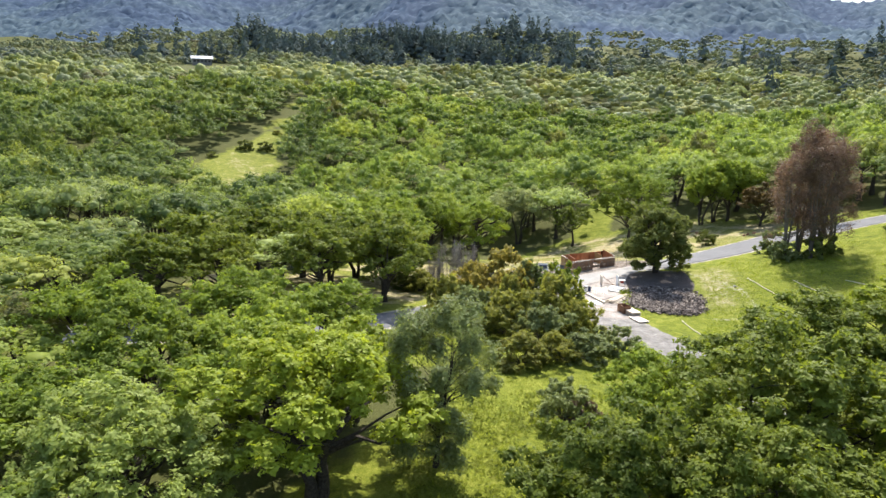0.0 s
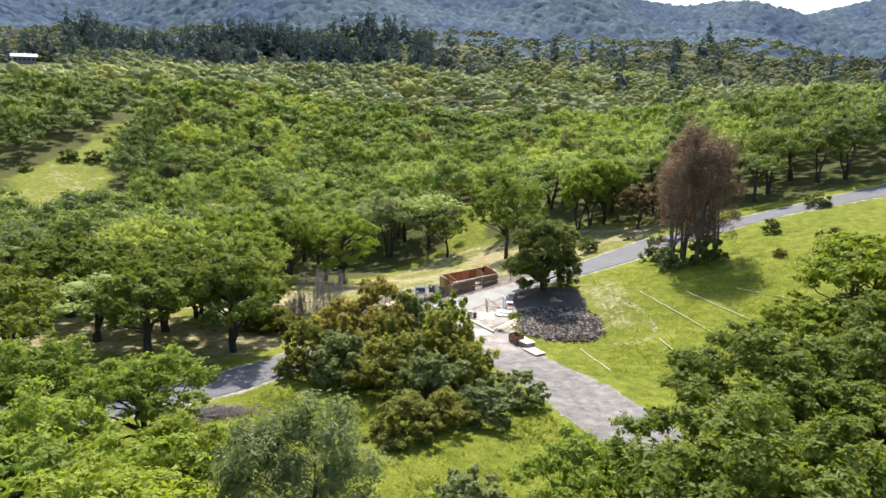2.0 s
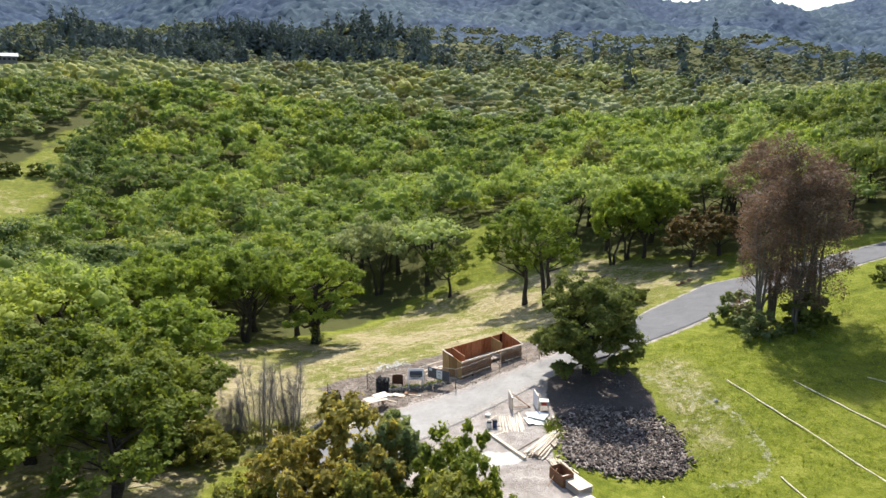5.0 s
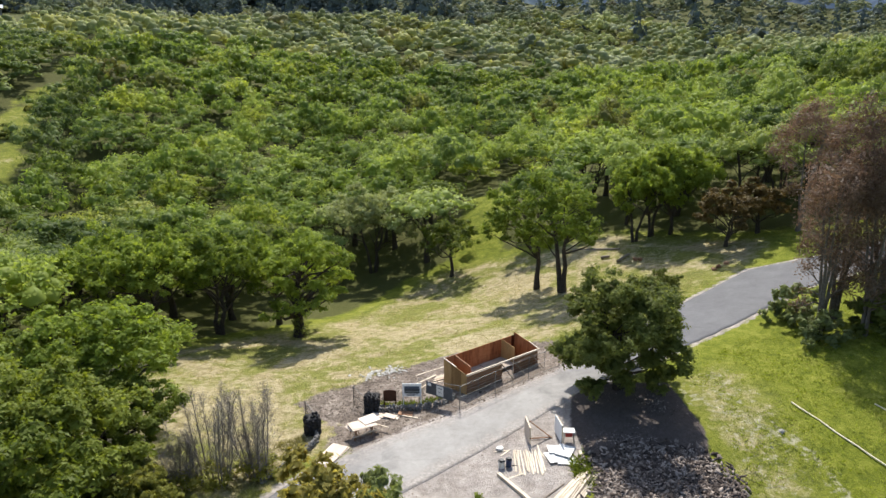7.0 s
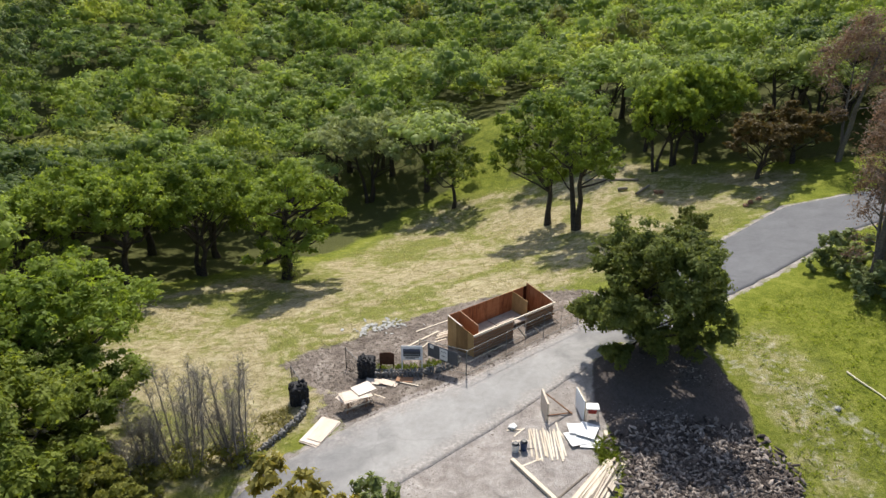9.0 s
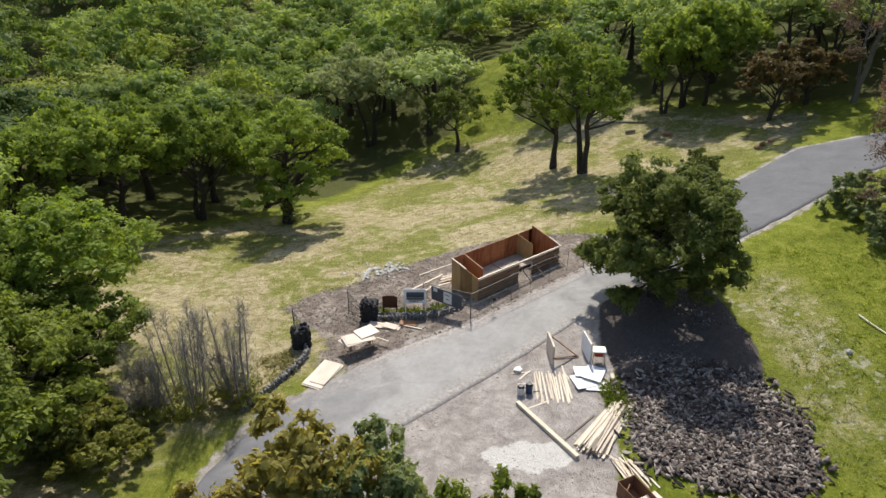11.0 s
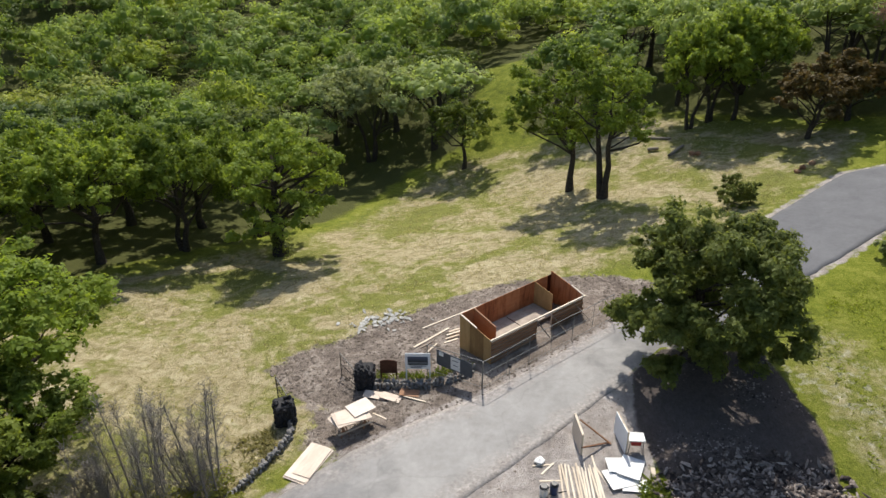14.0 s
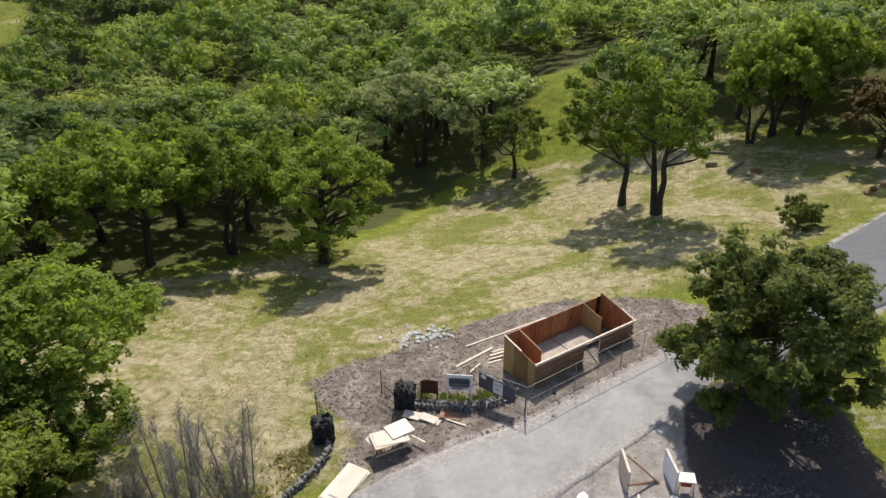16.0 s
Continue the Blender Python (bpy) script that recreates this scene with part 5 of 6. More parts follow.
pillar(-8.75, 46.75, 1.15, 1.40, 2, 0.4)


def stone_wall(line, h, seed, label):
    g = random.Random(seed)
    ob = thing("stone_wall", Matrix.Translation(on(*line[0])), label, "wall", "low stone walls")
    o = Vector(on(*line[0]))
    t = [0.0]
    for p, q in zip(line, line[1:]):
        t.append(t[-1] + math.dist(p, q))
    s_, spots = 0.0, []
    while s_ < t[-1]:
        x = float(np.interp(s_, t, [p[0] for p in line]))
        y = float(np.interp(s_, t, [p[1] for p in line]))
        for side in (-0.14, 0.14):
            for lev in range(2):
                spots.append((x - o.x + g.uniform(-0.06, 0.06), y - o.y + side + g.uniform(-0.05, 0.05), hz(x, y) - o.z + 0.08 + lev * h * 0.55))
        s_ += 0.24
    stones_on(ob, spots, GREY_STONES, g, 0.6, 1.15)
    return ob


stone_wall([(-4.3, 49.55), (-3.4, 49.4), (-2.4, 49.3), (-1.4, 49.3), (-0.5, 49.45), (0.4, 49.9), (1.3, 50.6)], 0.40, 4, "low curved dry stone wall below the signs")
stone_wall([(-8.35, 46.2), (-8.1, 45.5), (-8.3, 44.6), (-8.6, 43.8), (-8.95, 42.9), (-9.4, 41.8), (-9.8, 40.8), (-10.3, 40.0)], 0.40, 5, "low curved dry stone wall beside the driveway")


def iron_gate(a, c, h0, h1, label):
    ob = thing("iron_gate", Matrix.Translation(on(*a)), label, "gate", "iron gate leaves")
    o = Vector(on(*a))
    e = Vector(on(*c)) - o
    part("stile", rod((0, 0, -0.03), (0, 0, h0), 0.03), IRON, ob)
    part("stile", rod(e, e + Vector((0, 0, h1)), 0.03), IRON, ob)
    part("rail", rod((0, 0, 0.12), e + Vector((0, 0, 0.12)), 0.02), IRON, ob)
    part("rail", rod((0, 0, h0 - 0.05), e + Vector((0, 0, h1 - 0.05)), 0.022), STEEL, ob)
    part("rail", rod((0, 0, h0 * 0.5), e + Vector((0, 0, h1 * 0.5)), 0.016), IRON, ob)
    for k in range(1, 9):
        u = k / 9
        part("bar", rod(e * u + Vector((0, 0, 0.1)), e * u + Vector((0, 0, h0 * (1 - u) + h1 * u - 0.03)), 0.010, 6), IRON, ob)


iron_gate((-6.55, 50.75), (-5.45, 49.55), 1.65, 1.25, "open black iron gate leaf by a stone pillar")
iron_gate((-9.75, 48.7), (-8.7, 47.4), 1.55, 1.15, "open black iron gate leaf behind a stone pillar")

# ---- plywood and lumber ----
SHEET = flat(box(2.44, 1.22, 0.018, bevel=0.002), "plywood_sheet")
SHEET.materials.append(PLY)


def sheet(at, turn, up, label, scale=(1, 1, 1), tilt=(0, 0), group="", mat=None):
    ob = new("plywood_sheet", SHEET if mat is None else SHEET.copy())
    if mat:
        ob.data.materials[0] = mat
    ob.matrix_world = Matrix.Translation(on(*at, up)) @ Euler((tilt[0], tilt[1], turn)).to_matrix().to_4x4() @ Matrix.Diagonal((*scale, 1))
    return tagged(ob, label, "plywood", group)


for k in range(4):
    sheet((-6.65 + 0.06 * (k % 2) + (0.12 if k == 3 else 0), 43.45 + 0.05 * k), 1.20 + 0.02 * k, 0.06 + 0.026 * k, "pale plywood sheet in a small stack on asphalt", group="plywood stack by the drive", scale=(1, 1, 1) if k < 3 else (0.86, 0.8, 1))
# sawhorse table
table = thing("work_table", Matrix.Translation(on(-4.95, 46.2)) @ Matrix.Rotation(0.55, 4, "Z"), "makeshift plywood work table on sawhorses", "table")
part("top", box(1.83, 1.22, 0.03, (-0.1, -0.1, 0.86), 0.002), PLY, table, "pale plywood top")
for x in (-0.62, 0.58):
    sawhorse = part("sawhorse", box(0.09, 1.1, 0.09, (x, 0, 0.79)), SIDING, table)
    for sx_ in (-1, 1):
        for sy in (-1, 1):
            part("leg", bar((x + 0.04 * sx_, 0.45 * sy, 0.78), (x + 0.22 * sx_, 0.5 * sy, -0.06), 0.09, 0.035), SIDING, sawhorse)
    part("stretcher", bar((x, -0.5, 0.3), (x, 0.5, 0.3), 0.09, 0.03), SIDING, sawhorse)
sheet((-4.6, 46.65), 0.72, 0.93, "pale plywood sheet lying across a work table", scale=(0.52, 0.85, 1), tilt=(0.01, -0.01), group="loose plywood")
sheet((-5.0, 46.0), 0.40, 0.895, "plywood sheet lying on a work table", scale=(0.62, 0.8, 1), tilt=(0.0, 0.0), group="loose plywood")
sheet((-5.75, 45.75), -0.75, 0.80, "plywood offcut leaning on a work table", scale=(0.4, 0.32, 1), tilt=(0.25, 0.0), group="loose plywood")
loose("board", (-5.5, 45.2), (-3.9, 46.2), 0.10, 0.05, LUMBER, "pale board below a work table", 0.32, "boards by the table")
loose("board", (-4.0, 46.8), (-3.2, 46.3), 0.10, 0.05, LUMBER, "pale board end beside a work table", 0.35, "boards by the table")
for x, y, t, sc, mat in ((-4.2, 48.7, -0.15, (0.55, 0.5, 1), None), (-3.3, 48.45, -0.35, (0.5, 0.45, 1), None), (-2.3, 48.75, -0.1, (0.45, 0.5, 1), SIDING)):
    sheet((x, y), t, 0.06, "plywood offcut lying on bare soil", sc, group="plywood offcuts", mat=mat)
loose("board", (-2.6, 48.5), (-1.3, 47.9), 0.09, 0.04, LUMBER, "pale board lying on bare soil", 0.04)


def form_panel(at, turn, w, h, mat, label):
    ob = thing("form_panel", Matrix.Translation(on(*at)) @ Matrix.Rotation(turn, 4, "Z"), label, "panel", "standing form panels")
    part("panel", box(w, 0.03, h, (0, 0, h / 2), 0.004), mat, ob)
    for x in (-w / 2 + 0.05, 0, w / 2 - 0.05):
        part("stud", box(0.045, 0.09, h, (x, 0.06, h / 2)), LUMBER, ob)
    for z in (0.05, h - 0.05):
        part("plate", box(w, 0.09, 0.045, (0, 0.06, z + 0.003)), LUMBER, ob)
    return ob


f = form_panel((6.35, 44.65), math.pi / 2 + 3.3, 1.55, 1.25, PLY, "upright form panel of pale plywood braced with boards")
loose("board", (6.5, 45.2), (8.0, 44.6), 0.09, 0.04, SIDING, "brown brace board lying beside form panel", 1.0, lift=-0.95)
loose("board", (6.5, 43.9), (7.9, 44.7), 0.09, 0.04, SIDING, "brown brace board lying beside form panel", 0.5, lift=-0.45)
f = form_panel((8.4, 44.75), math.pi / 2 + 3.35, 1.5, 1.3, WHITE, "upright white form panel beside the driveway")
g = random.Random(9)
for k in range(13):
    x = 5.45 + k * 0.13 + (0.12 if k > 3 else 0)
    loose("stud", (x + g.uniform(-0.05, 0.05), 43.35 + g.uniform(-0.25, 0.15)), (x + 0.18 + g.uniform(-0.12, 0.12), 40.95 + g.uniform(-0.25, 0.2)), 0.09, 0.04, LUMBER, "pale new stud lying on the gravel", 0.03 + 0.045 * (k % 3 == 1), "studs on the gravel")
for a, c in (((4.2, 43.2), (5.2, 43.3)), ((4.5, 42.3), (5.5, 42.35)), ((5.2, 43.4), (4.6, 42.7)), ((5.0, 40.4), (6.1, 41.0)), ((7.1, 43.2), (7.6, 42.1)), ((7.0, 43.9), (7.35, 41.2))):
    loose("board", a, c, 0.09, 0.04, LUMBER, "short pale board lying on the gravel", 0.03, "short boards on the gravel")
for x, y, t, sc, up in ((8.2, 42.55, 0.35, (0.6, 0.95, 1), 0.12), (8.7, 43.1, 1.2, (0.55, 0.85, 1), 0.17), (8.75, 42.15, 0.0, (0.5, 0.6, 1), 0.08), (8.1, 43.2, 0.1, (0.4, 0.7, 1), 0.20)):
    sheet((x, y), t, up, "white-faced plywood sheet in a loose pile", sc, (0.03, 0.02), "loose sheets", BAG)
loose("board", (9.7, 43.2), (9.6, 41.4), 0.20, 0.06, LUMBER, "thick yellowish plank lying in the grass", 0.06)
beam = loose("timber_beam", (4.45, 40.75), (7.25, 37.05), 0.22, 0.22, LUMBER, "heavy pale timber beam lying on the gravel", 0.12)
for k in range(66):
    lay = k // 17
    u = (k % 17) / 16 - 0.5
    a, c = Vector((9.75 + u * 1.2 * (1 - 0.13 * lay), 40.6 - u * 0.2)), Vector((7.85 + u * 1.35 * (1 - 0.13 * lay), 37.5 - u * 0.5))
    e = g.uniform(-0.35, 0.35)
    d = (c - a).normalized() * e
    skew = Vector((g.gauss(0, 0.10), g.gauss(0, 0.05)))
    loose("board", tuple(a + d + skew), tuple(c + d * g.uniform(-0.8, 0.8) - skew), g.choice((0.06, 0.09, 0.09, 0.12)), 0.04, (LUMBER, LUMBER, PLY, WEATHERED)[g.choice((0, 0, 1, 1, 2, 3))], "pale board in a heap of used lumber", 0.05 + lay * 0.055 + g.uniform(0, 0.03), "boards in the lumber heap", g.uniform(-0.07, 0.07))
loose("board", (8.35, 40.0), (6.6, 38.1), 0.09, 0.05, WEATHERED, "grey board lying on the gravel", 0.04)
for k in range(16):
    x0 = 8.7 + g.uniform(0, 1.3)
    y0 = 37.3 - (x0 - 8.7) * 0.2 + g.uniform(-0.3, 0.2)
    loose("board", (x0, y0), (x0 + g.uniform(0.3, 1.0), y0 - g.uniform(1.0, 1.6)), g.choice((0.05, 0.09, 0.14)), 0.03, LUMBER, "thin pale offcut in a scrap heap", 0.03 + 0.035 * (k % 5), "offcuts in the scrap heap")

# bin of plywood and the sheets beside it
crate = thing("scrap_bin", Matrix.Translation(on(9.55, 34.6)) @ Matrix.Rotation(-1.05, 4, "Z"), "open plywood bin full of offcuts", "bin")
part("side", box(1.5, 0.03, 0.85, (0, -0.45, 0.40)), SIDING, crate, "red-brown plywood side")
part("side", box(1.5, 0.03, 0.85, (0, 0.45, 0.40)), SIDING, crate, "red-brown plywood side")
part("end", box(0.03, 0.87, 0.85, (-0.75, 0, 0.40)), SIDING, crate, "red-brown plywood end")
part("end", box(0.03, 0.87, 0.85, (0.75, 0, 0.40)), SIDING, crate, "red-brown plywood end")
part("bottom", box(1.46, 0.86, 0.03, (0, 0, 0.05)), SIDING, crate)
sheet((10.45, 33.75), -1.0, 0.55, "pale plywood sheet lying on a stack", (0.8, 0.95, 1), group="sheets by the bin")
for k in range(8):
    sheet((10.45, 33.75), -1.0, 0.08 + 0.055 * k, "pale plywood sheet in a stack", (0.78, 0.92, 1), group="sheets by the bin", mat=None)
for k in range(4):
    sheet((11.2, 31.9), -0.95, 0.06 + 0.04 * k, "yellowish plywood sheet in a low stack", (0.9, 1.0, 1), group="sheets by the bin")
loose("board", (8.6, 33.7), (9.3, 35.0), 0.05, 0.04, SIDING, "brown stake leaning beside a bin", 0.1, lift=0.6)


# tools
def bucket(name, at, r, h, mat, label, lid=None):
    ob = thing(name, Matrix.Translation(on(*at)), label, "tool")
    bm = bmesh.new()
    bmesh.ops.create_cone(bm, cap_ends=True, segments=16, radius1=r * 0.85, radius2=r, depth=h)
    bmesh.ops.translate(bm, vec=(0, 0, h / 2), verts=bm.verts)
    part("body", bm, mat, ob)
    bm = bmesh.new()
    bmesh.ops.create_cone(bm, cap_ends=True, segments=16, radius1=r * 1.06, radius2=r * 0.7, depth=h * 0.22)
    bmesh.ops.translate(bm, vec=(0, 0, h * 1.05), verts=bm.verts)
    part("lid", bm, lid or DARK, ob)
    part("hose", rod((r, 0, 0.08), (r + 0.7, 0.2, 0.03), 0.025), DARK, ob)
    return ob


bucket("shop_vacuum", (4.65, 41.55), 0.22, 0.5, BAG, "grey shop vacuum standing on the gravel", DARK)
bucket("shop_vacuum", (5.1, 41.65), 0.20, 0.55, BLUE, "dark blue vacuum standing on the gravel")
saw = thing("table_saw", Matrix.Translation(on(9.05, 44.3)), "small table saw on a stand", "tool")
part("table_top", box(0.75, 0.6, 0.06, (0, 0, 0.8)), BAG, saw)
part("housing", box(0.45, 0.4, 0.35, (0, 0, 0.6), 0.02), RED, saw, "red plastic housing")
for x in (-0.28, 0.28):
    for y in (-0.22, 0.22):
        part("leg", rod((x * 1.3, y * 1.4, -0.03), (x, y, 0.78), 0.02), STEEL, saw)
ob = new("sack", flat(lump(77, 0.3, 0.5), "sack"))
ob.data.materials.append(BAG)
ob.location = on(4.55, 43.45, 0.1)
tagged(ob, "crumpled white sack lying on the gravel", "sack")
ob = new("white_stone", flat(lump(78, 0.22, 0.6), "white_stone"))
ob.data.materials.append(CONCRETE)
ob.location = on(22.7, 44.7, 0.1)
tagged(ob, "pale stone lying on the lawn", "stone")

# broken concrete in the grass
g = random.Random(21)
SLAB = [flat(lump(60 + k, 0.5, 0.09), "slab") for k in range(5)]
for me in SLAB:
    me.materials.append(CONCRETE)
for k in range(80):
    x, y = g.gauss(-5.3, 1.2), g.gauss(57.1, 0.6)
    ob = new("concrete_chunk", g.choice(SLAB))
    ob.matrix_world = Matrix.LocRotScale(on(x, y, 0.04), Euler((g.uniform(-0.2, 0.2), g.uniform(-0.2, 0.2), g.uniform(0, 6))), Vector((g.uniform(0.1, 0.7), g.uniform(0.08, 0.4), 0.5)))
    tagged(ob, "flat chunk of broken pale concrete in the grass", "concrete", "concrete chunks")


# straw wattles on the lawn
def wattle(line, r=0.058):
    pts = []
    for (x0, y0), (x1, y1) in zip(line, line[1:]):
        n = int(math.dist((x0, y0), (x1, y1)) / 0.8) + 1
        pts += [(x0 + (x1 - x0) * k / n, y0 + (y1 - y0) * k / n) for k in range(n)]
    pts.append(line[-1])
    path = [on(x + 0.12 * noise.noise((x * .6, y * .6, 3)), y, r * 0.8) for x, y in pts]
    v, f = tube(path, [r * (0.8 + 0.35 * noise.noise((k * 0.9, line[0][0], 0))) for k in range(len(path))], 8)
    return tagged(new("straw_wattle", quick_mesh("straw_wattle", v, f, STRAW, True)), "long pale straw roll lying on the lawn", "wattle", "straw wattles")


for line in ([(24.5, 48.0), (27.9, 40.3), (30.9, 31.9), (32.0, 28.5)], [(29.8, 47.6), (34.2, 38.3), (36.0, 34.0)], [(24.1, 35.2), (25.1, 30.5), (25.6, 28.5)], [(15.9, 33.2), (16.8, 30.6), (18.0, 27.2)], [(35.5, 47.5), (37.8, 45.2), (39.5, 43.2)]):
    wattle(line)

def slab_chunk(seed):
    """A split slab with six uneven sides and a sloping top."""
    g_ = random.Random(seed)
    b_ = bmesh.new()
    ring = [(math.cos(a + g_.uniform(-0.3, 0.3)) * g_.uniform(0.75, 1.15), math.sin(a) * g_.uniform(0.65, 1.1)) for a in (0.0, 1.0, 2.1, 3.1, 4.1, 5.2)]
    lo_ = [b_.verts.new((x_ * 0.21, y_ * 0.21, -0.05)) for x_, y_ in ring]
    hi_ = [b_.verts.new((x_ * 0.18, y_ * 0.18, 0.05 + 0.05 * x_ + g_.uniform(-0.02, 0.03))) for x_, y_ in ring]
    b_.faces.new(hi_)
    for i_ in range(6):
        b_.faces.new((lo_[i_], lo_[(i_ + 1) % 6], hi_[(i_ + 1) % 6], hi_[i_]))
    bmesh.ops.triangulate(b_, faces=b_.faces)
    return b_


# bed of dark wood chunks under the live oak
bed_ob = thing("wood_chunk_bed", Matrix.Translation(on(14, 42)), "bed of dark split wood chunks under the live oak", "mulch")
g = random.Random(31)
o = Vector(on(14, 42))
CH = []
for k in range(6):
    me = flat(slab_chunk(40 + k), "chunk")
    me.materials.append(CHIP)
    CH.append(me)
CHUNKS = [(10.1, 42.4), (10.2, 40.1), (9.9, 38.2), (10.7, 36.6), (12.4, 36.0), (14.6, 35.3), (17.2, 35.7), (18.7, 37.2), (18.7, 39.8), (17.7, 42.2), (16.0, 43.6), (13.2, 43.6)]
xs = [(g.uniform(9, 19), g.uniform(35, 45)) for _ in range(9000)]
ins = inside(CHUNKS, np.array([q[0] for q in xs]), np.array([q[1] for q in xs]))
near_edge = edge_distance(CHUNKS, np.array([q[0] for q in xs]), np.array([q[1] for q in xs]))
xs = [q for q, k, e in zip(xs, ins, near_edge) if (k and (e > 0.7 or g.random() < 0.45)) or (not k and e < 0.6 and g.random() < 0.15)]
single = [q for q in xs if q[1] < 40.5][:290]
for x, y in single:
    ob = new("chunk", g.choice(CH))
    ob.parent = bed_ob
    ob.matrix_local = Matrix.LocRotScale((x - o.x, y - o.y, hz(x, y) - o.z + 0.16), Euler((g.uniform(-0.7, 0.7), g.uniform(-0.7, 0.7), g.uniform(0, 6))), Vector((g.uniform(0.6, 1.9), g.uniform(0.25, 0.7), g.uniform(0.4, 0.9))))
vs, fs, n = [], [], 0
base = [(np.array([v.co[:] for v in me.vertices]), np.array([p.vertices[:] for p in me.polygons])) for me in CH]
for x, y in [q for q in xs if q not in set(single)][:4200]:
    v, f = base[g.randrange(6)]
    e = np.array(Euler((g.uniform(-0.7, 0.7), g.uniform(-0.7, 0.7), g.uniform(0, 6))).to_matrix())
    vs.append((v * [g.uniform(0.4, 1.8), g.uniform(0.2, 0.65), g.uniform(0.4, 0.9)]) @ e.T + [x - o.x, y - o.y, hz(x, y) - o.z + 0.10 + g.uniform(0, 0.08)])
    fs.append(f + n)
    n += len(v)
rest = part("chunk_litter", quick_mesh("chunk_litter", np.concatenate(vs), np.concatenate(fs), CHIP), None, bed_ob)
rest["kind"] = "stuff"


# bare shrubs and a brush pile
def twigs(seed, h, r, stems, limbs):
    """A few dark stems, each in a haze of fine upright twigs."""
    g = np.random.default_rng(seed)
    out = []
    for s in range(stems):
        a, d = g.uniform(0, 6.28), r * np.sqrt(g.uniform(0, 1)) * 0.5
        foot = np.array([np.cos(a) * d, np.sin(a) * d, -0.2])
        top = np.array([np.cos(a) * d * 2.0, np.sin(a) * d * 2.0, h * g.uniform(0.55, 1.0)]) + g.normal(0, 0.2, 3)
        mid = foot * 0.45 + top * 0.55 + g.normal(0, 0.15, 3)
        q = 0.045 * g.uniform(0.7, 1.4)
        out.append(tube([foot, mid, top], [q, q * 0.65, q * 0.15], 5))
        for k in range(limbs):
            u = g.uniform(0.15, 0.97)
            p = mid * (2 - 2 * u) + top * (2 * u - 1) if u > 0.5 else foot * (1 - 2 * u) + mid * 2 * u
            e = p + np.array([g.normal(0, 0.5), g.normal(0, 0.5), g.uniform(0.2, 1.0)]) * (1.3 - u)
            out.append(tube([p, (p + e) / 2 + g.normal(0, 0.05, 3), e], [0.012, 0.009, 0.005], 3))
            for _ in range(3):
                t = g.uniform(0.2, 0.95)
                p2 = p * (1 - t) + e * t
                out.append(tube([p2, p2 + np.array([g.normal(0, 0.2), g.normal(0, 0.2), g.uniform(0.1, 0.45)])], [0.007, 0.004], 3))
    return joined(out)


for k, (x, y, h, r, n) in enumerate(((-13.0, 39.8, 6.7, 1.7, 13), (-10.7, 41.0, 6.6, 1.4, 11), (-14.8, 38.4, 5.0, 1.3, 8))):
    ob = thing("bare_shrub", Matrix.Translation(on(x, y)), "leafless grey shrub with many thin upright stems", "shrub", "bare shrubs")
    part("twiggy_crown", quick_mesh("twiggy_crown", *twigs(400 + k, h, r, n, 62), TWIG), None, ob)
    c, lr = crown_lobes(np.random.default_rng(k), 1.6, r, 0.2, 10)
    part("undergrowth", quick_mesh("undergrowth", *foliage(np.random.default_rng(k), c, lr, 24, 4, 0.16), OLIVE_LEAF), None, ob, "green leaves at the foot")
g2 = np.random.default_rng(77)
pile = []
for k in range(420):
    p = np.array([g2.normal(0, 1.5), g2.normal(0, 0.6), 0])
    p[2] = max(0.05, 0.75 - 0.25 * abs(p[0]) - 0.45 * abs(p[1])) * g2.uniform(0.1, 1)
    d_ = g2.normal(0, 1, 3) * [0.7, 0.6, 0.22]
    pile.append(tube([p - d_ * 0.7, p + g2.normal(0, 0.05, 3), p + d_ * 0.7], [0.03, 0.025, 0.008], 4))
brush = thing("brush_pile", Matrix.Translation(on(-13.6, 13.6)) @ Matrix.Rotation(0.25, 4, "Z"), "heap of cut grey branches beside the driveway", "brush")
part("branches", quick_mesh("branches", *joined(pile), TWIG), None, brush)["kind"] = "stuff"

# logs and edging at the far side of the meadow
for a, c, r in (((14.6, 93.6), (20.2, 90.2), 0.16), ((19.2, 85.9), (20.9, 87.8), 0.15), ((17.6, 88.4), (18.6, 88.1), 0.2)):
    pa, pc = Vector(on(*a, r * 0.8)), Vector(on(*c, r * 0.8))
    v, f = tube([pa - pa, (pc - pa) * 0.5 + Vector((0, 0, 0.03)), pc - pa], [r, r * 0.95, r * 0.85], 9)
    ob = new("log", quick_mesh("log", v, f, WEATHERED, True))
    ob.location = pa
    tagged(ob, "weathered log lying in the meadow", "log", "logs in the meadow")
for x, y in ((21.2, 85.3), (21.7, 85.0), (28.6, 77.6), (29.6, 78.4), (27.9, 76.9)):
    ob = new("stump", flat(lump(int(x * 10), 0.33, 0.9), "stump"))
    ob.data.materials.append(SIDING)
    ob.location = on(x, y, 0.15)
    tagged(ob, "cut brown stump end beside the meadow", "stump", "stumps")

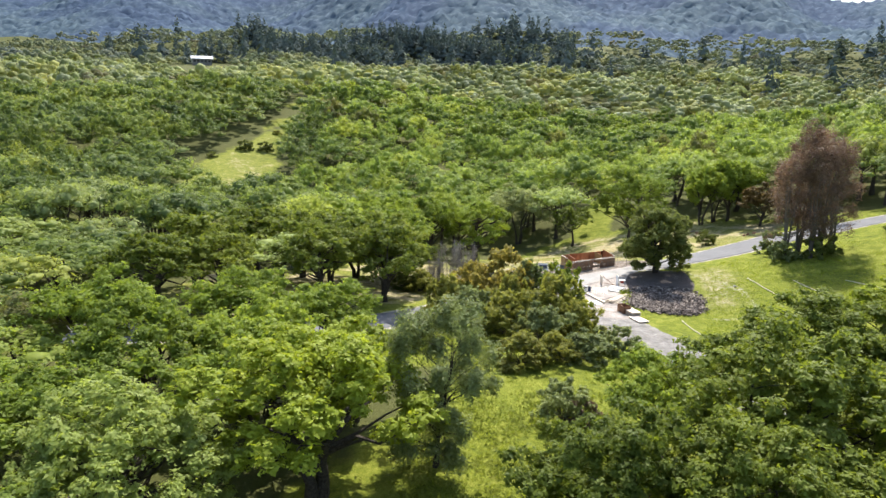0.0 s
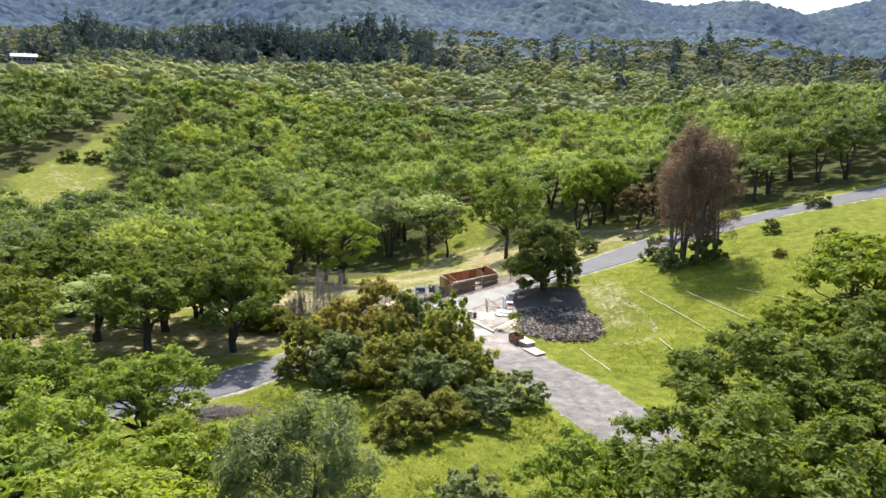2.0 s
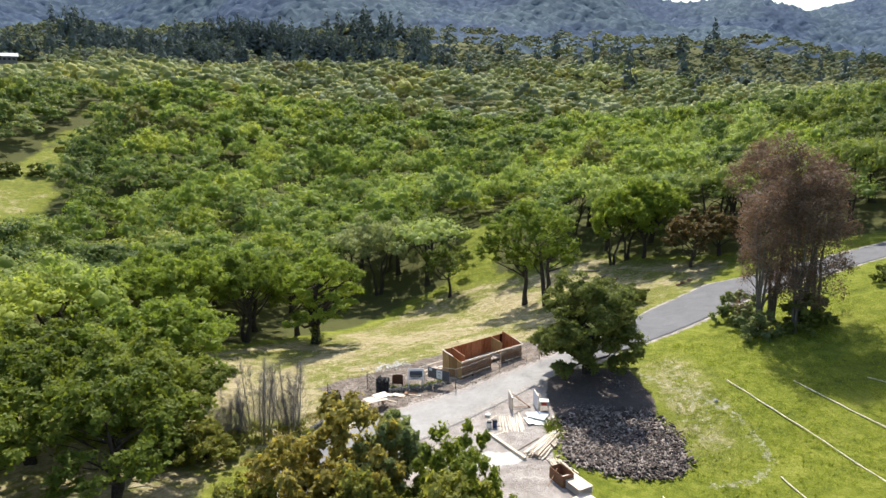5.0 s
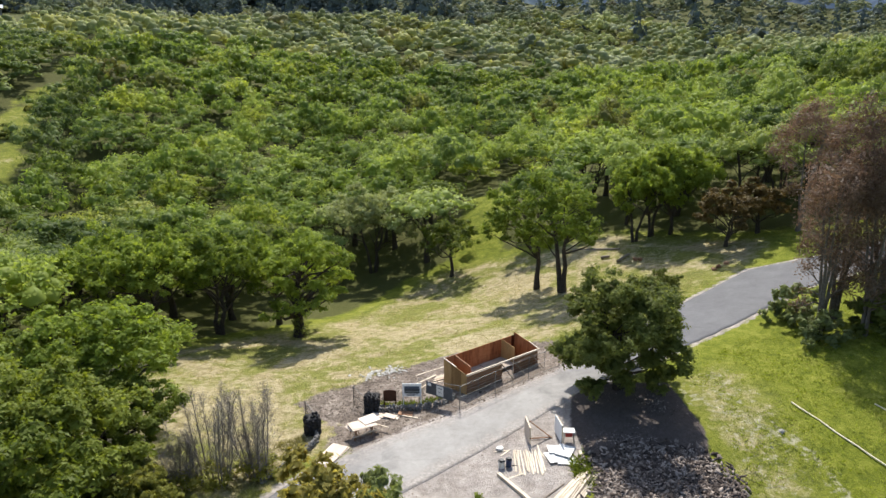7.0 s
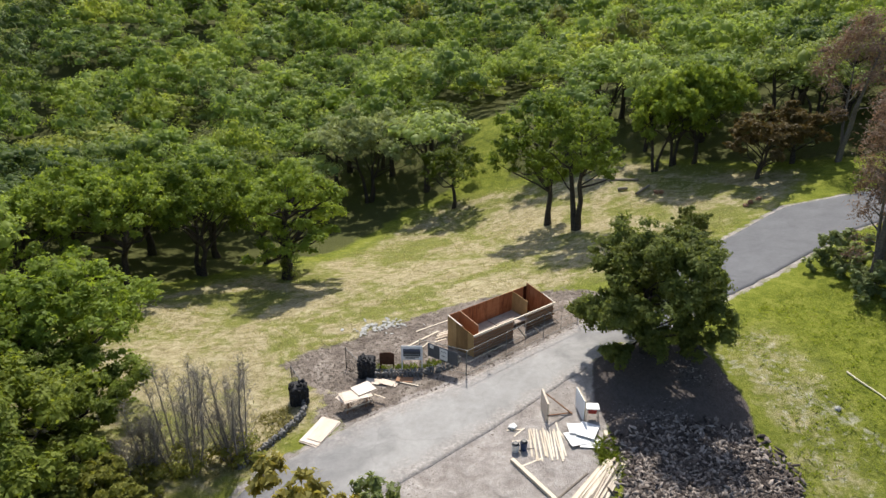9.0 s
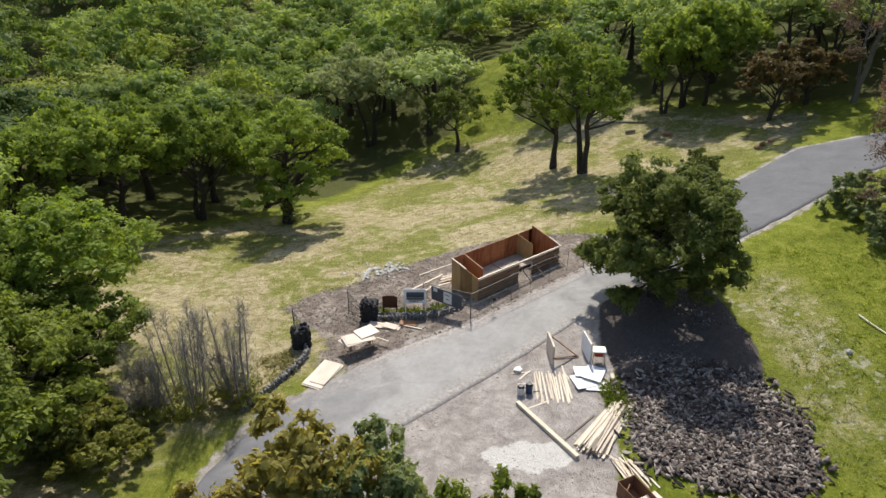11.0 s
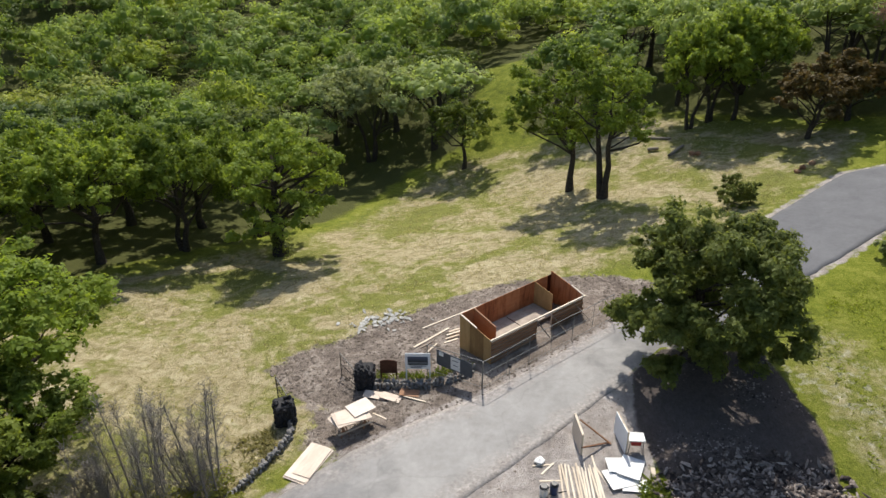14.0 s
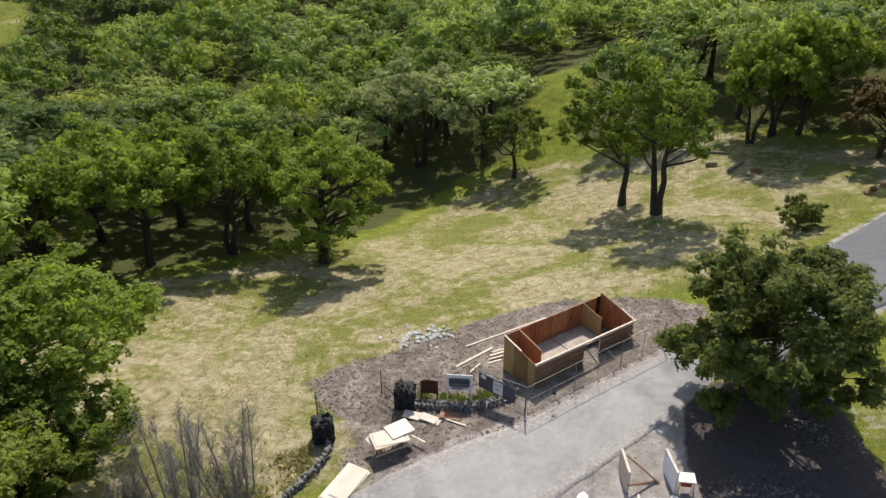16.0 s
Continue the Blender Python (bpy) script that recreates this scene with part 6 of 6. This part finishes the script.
# far house on the hill
hx, hy = -433.0, 603.0
ROOF = plain("pale_metal_roof", (0.62, 0.65, 0.69), 0.35, 0.0, 0.05, 0.4)
house = thing("house", Matrix.Translation((hx, hy, hz(hx, hy))) @ Matrix.Rotation(0.62, 4, "Z"), "far house with a pale metal roof among trees", "house")
part("wall", box(19, 9, 8, (0, 0, 3.0), 0), GREY_STONE, house)
bm = bmesh.new()
v = [bm.verts.new(c) for c in ((-11, -6, 6.6), (11, -6, 6.6), (11, 6, 6.6), (-11, 6, 6.6), (-11, 0, 9.6), (11, 0, 9.6))]
for f in ((0, 1, 5, 4), (2, 3, 4, 5), (1, 2, 5), (3, 0, 4), (3, 2, 1, 0)):
    bm.faces.new([v[i] for i in f])
part("roof", bm, ROOF, house, "pale metal roof")
for k in range(5):
    w_ = part("window", box(2.2, 0.2, 2.0, (-7.2 + 3.6 * k, -4.55, 4.2), 0.02), DARK, house)


# ---- grass ----
def tufts(name, poly, count, size, mat, seed, label, keep_out):
    g = np.random.default_rng(seed)
    q = np.array(poly, float)
    x, y = g.uniform(q[:, 0].min(), q[:, 0].max(), count * 3), g.uniform(q[:, 1].min(), q[:, 1].max(), count * 3)
    ok = inside(poly, x, y)
    for k in keep_out:
        ok &= ~inside(k, x, y)
    patchy = np.sin(x * 0.7 + 2 * np.sin(y * 0.43)) * np.sin(y * 0.9 + 1.5 * np.sin(x * 0.31))
    ok &= patchy + g.uniform(-0.9, 0.9, len(x)) > -0.2
    x, y = x[ok][:count], y[ok][:count]
    n = len(x)
    base = np.stack([x, y, height(x, y) + 0.02], -1)[:, None] + g.normal(0, 0.07, (n, 3, 3)) * [1, 1, 0]
    a = g.uniform(0, 6.28, (n, 3))
    side = np.stack([np.cos(a), np.sin(a), 0 * a], -1)
    s = size * g.uniform(0.5, 1.5, (n, 1, 1))
    tip = base + np.stack([g.normal(0, 0.7, (n, 3)), g.normal(0, 0.7, (n, 3)), g.uniform(0.35, 1.0, (n, 3))], -1) * s
    v = np.stack([base - side * s * 0.22, base + side * s * 0.22, tip], 2).reshape(-1, 3)
    return tagged(new(name, quick_mesh(name, v, np.arange(len(v)).reshape(-1, 3), mat)), label, "grass", kind="stuff")


GREEN_BLADE = leaf_material("grass_blades", (0.10, 0.13, 0.02), (0.19, 0.22, 0.035), (0.29, 0.31, 0.07), (1.3, 1.3, 0.8), 0.5)
DRY_BLADE = leaf_material("dry_grass_blades", (0.15, 0.14, 0.05), (0.25, 0.225, 0.095), (0.38, 0.34, 0.17), (1.2, 1.2, 0.8), 0.4)
STRAW_BLADE = leaf_material("straw_blades", (0.28, 0.25, 0.11), (0.42, 0.375, 0.19), (0.56, 0.51, 0.30), (1.2, 1.2, 0.9), 0.5)
LAWN_BLADE = leaf_material("lawn_blades", (0.14, 0.18, 0.02), (0.22, 0.265, 0.03), (0.32, 0.35, 0.06), (1.3, 1.3, 0.7), 0.5)
PAVED = [DRIVE_FAR + DRIVE_NEAR[::-1], GRAVEL, MULCH]
GLADE = [(-14, 10), (-10, 22), (-2, 32), (4, 30), (10, 20), (16, 6), (10, -18), (0, -30), (-4, -4), (-4, 8)]
tufts("glade_grass", GLADE, 14000, 0.22, GREEN_BLADE, 4, "long bright green grass between bushes", PAVED)
tufts("grass_patch", [(9.0, 42.4), (10.0, 42.6), (10.2, 40.0), (9.3, 39.6)], 420, 0.30, GREEN_BLADE, 14, "bright green grass beside the lumber", [])
tufts("verge_grass", [(-9.2, 46.2), (-8.3, 44.2), (-9.6, 40.6), (-11.5, 38.6), (-12.8, 40.2), (-11.0, 45.0)], 700, 0.24, DRY_BLADE, 15, "rough dry grass beside the stone wall", PAVED)
tufts("wall_weeds", [(-4.4, 50.3), (-1.2, 49.9), (1.0, 50.9), (0.6, 51.3), (-1.4, 50.4), (-4.4, 50.8)], 320, 0.22, GREEN_BLADE, 16, "weeds behind the low stone wall", [])


# loose clods and pebbles on the bare soil and the gravel
def crumbs(name, poly, count, lo, hi, mat, seed, label, keep_out=()):
    g = np.random.default_rng(seed)
    q = np.array(poly, float)
    x, y = g.uniform(q[:, 0].min(), q[:, 0].max(), count * 3), g.uniform(q[:, 1].min(), q[:, 1].max(), count * 3)
    ok = inside(poly, x, y)
    for k in keep_out:
        ok &= ~inside(k, x, y)
    x, y = x[ok][:count], y[ok][:count]
    n = len(x)
    base = np.array([(1, 0, 0), (0, 1, 0), (-1, 0, 0), (0, -1, 0), (0, 0, 0.6)], float)
    s = np.exp(g.uniform(np.log(lo), np.log(hi), (n, 1, 1)))
    v = base[None] * g.uniform(0.6, 1.3, (n, 5, 1)) * s + np.stack([x, y, height(x, y) - 0.005], -1)[:, None]
    f = np.array([(0, 1, 4), (1, 2, 4), (2, 3, 4), (3, 0, 4)])[None] + np.arange(n)[:, None, None] * 5
    return tagged(new(name, quick_mesh(name, v.reshape(-1, 3), f.reshape(-1, 3), mat)), label, "rubble", kind="stuff")


CLOD = leaf_material("soil_clods", (0.08, 0.065, 0.052), (0.20, 0.165, 0.135), (0.42, 0.37, 0.32), (1.0, 1.0, 1.0), 0.0, 0.95)
crumbs("soil_clods", DIRT, 5200, 0.03, 0.13, CLOD, 51, "clods and pale stones scattered on bare soil", [DRIVE_FAR + DRIVE_NEAR[::-1]])
crumbs("gravel_stones", GRAVEL, 5200, 0.02, 0.09, CLOD, 52, "loose stones scattered on the gravel", [DRIVE_FAR + DRIVE_NEAR[::-1]])
crumbs("wood_chips", MULCH, 6500, 0.03, 0.12, CHIP, 53, "dark wood chips strewn under the live oak", [CHUNKS])
tufts("meadow_grass", MEADOW, 11000, 0.13, STRAW_BLADE, 17, "cut straw-coloured grass in the meadow", [DRIVE_FAR + DRIVE_NEAR[::-1], DIRT])
tufts("lawn_grass", [(18.5, 34), (19.5, 46), (18.5, 52), (24, 58), (34, 64), (46, 62), (44, 46), (34, 34), (26, 26), (18, 27)], 6000, 0.15, LAWN_BLADE, 18, "uneven green grass tufts on the lawn", PAVED)
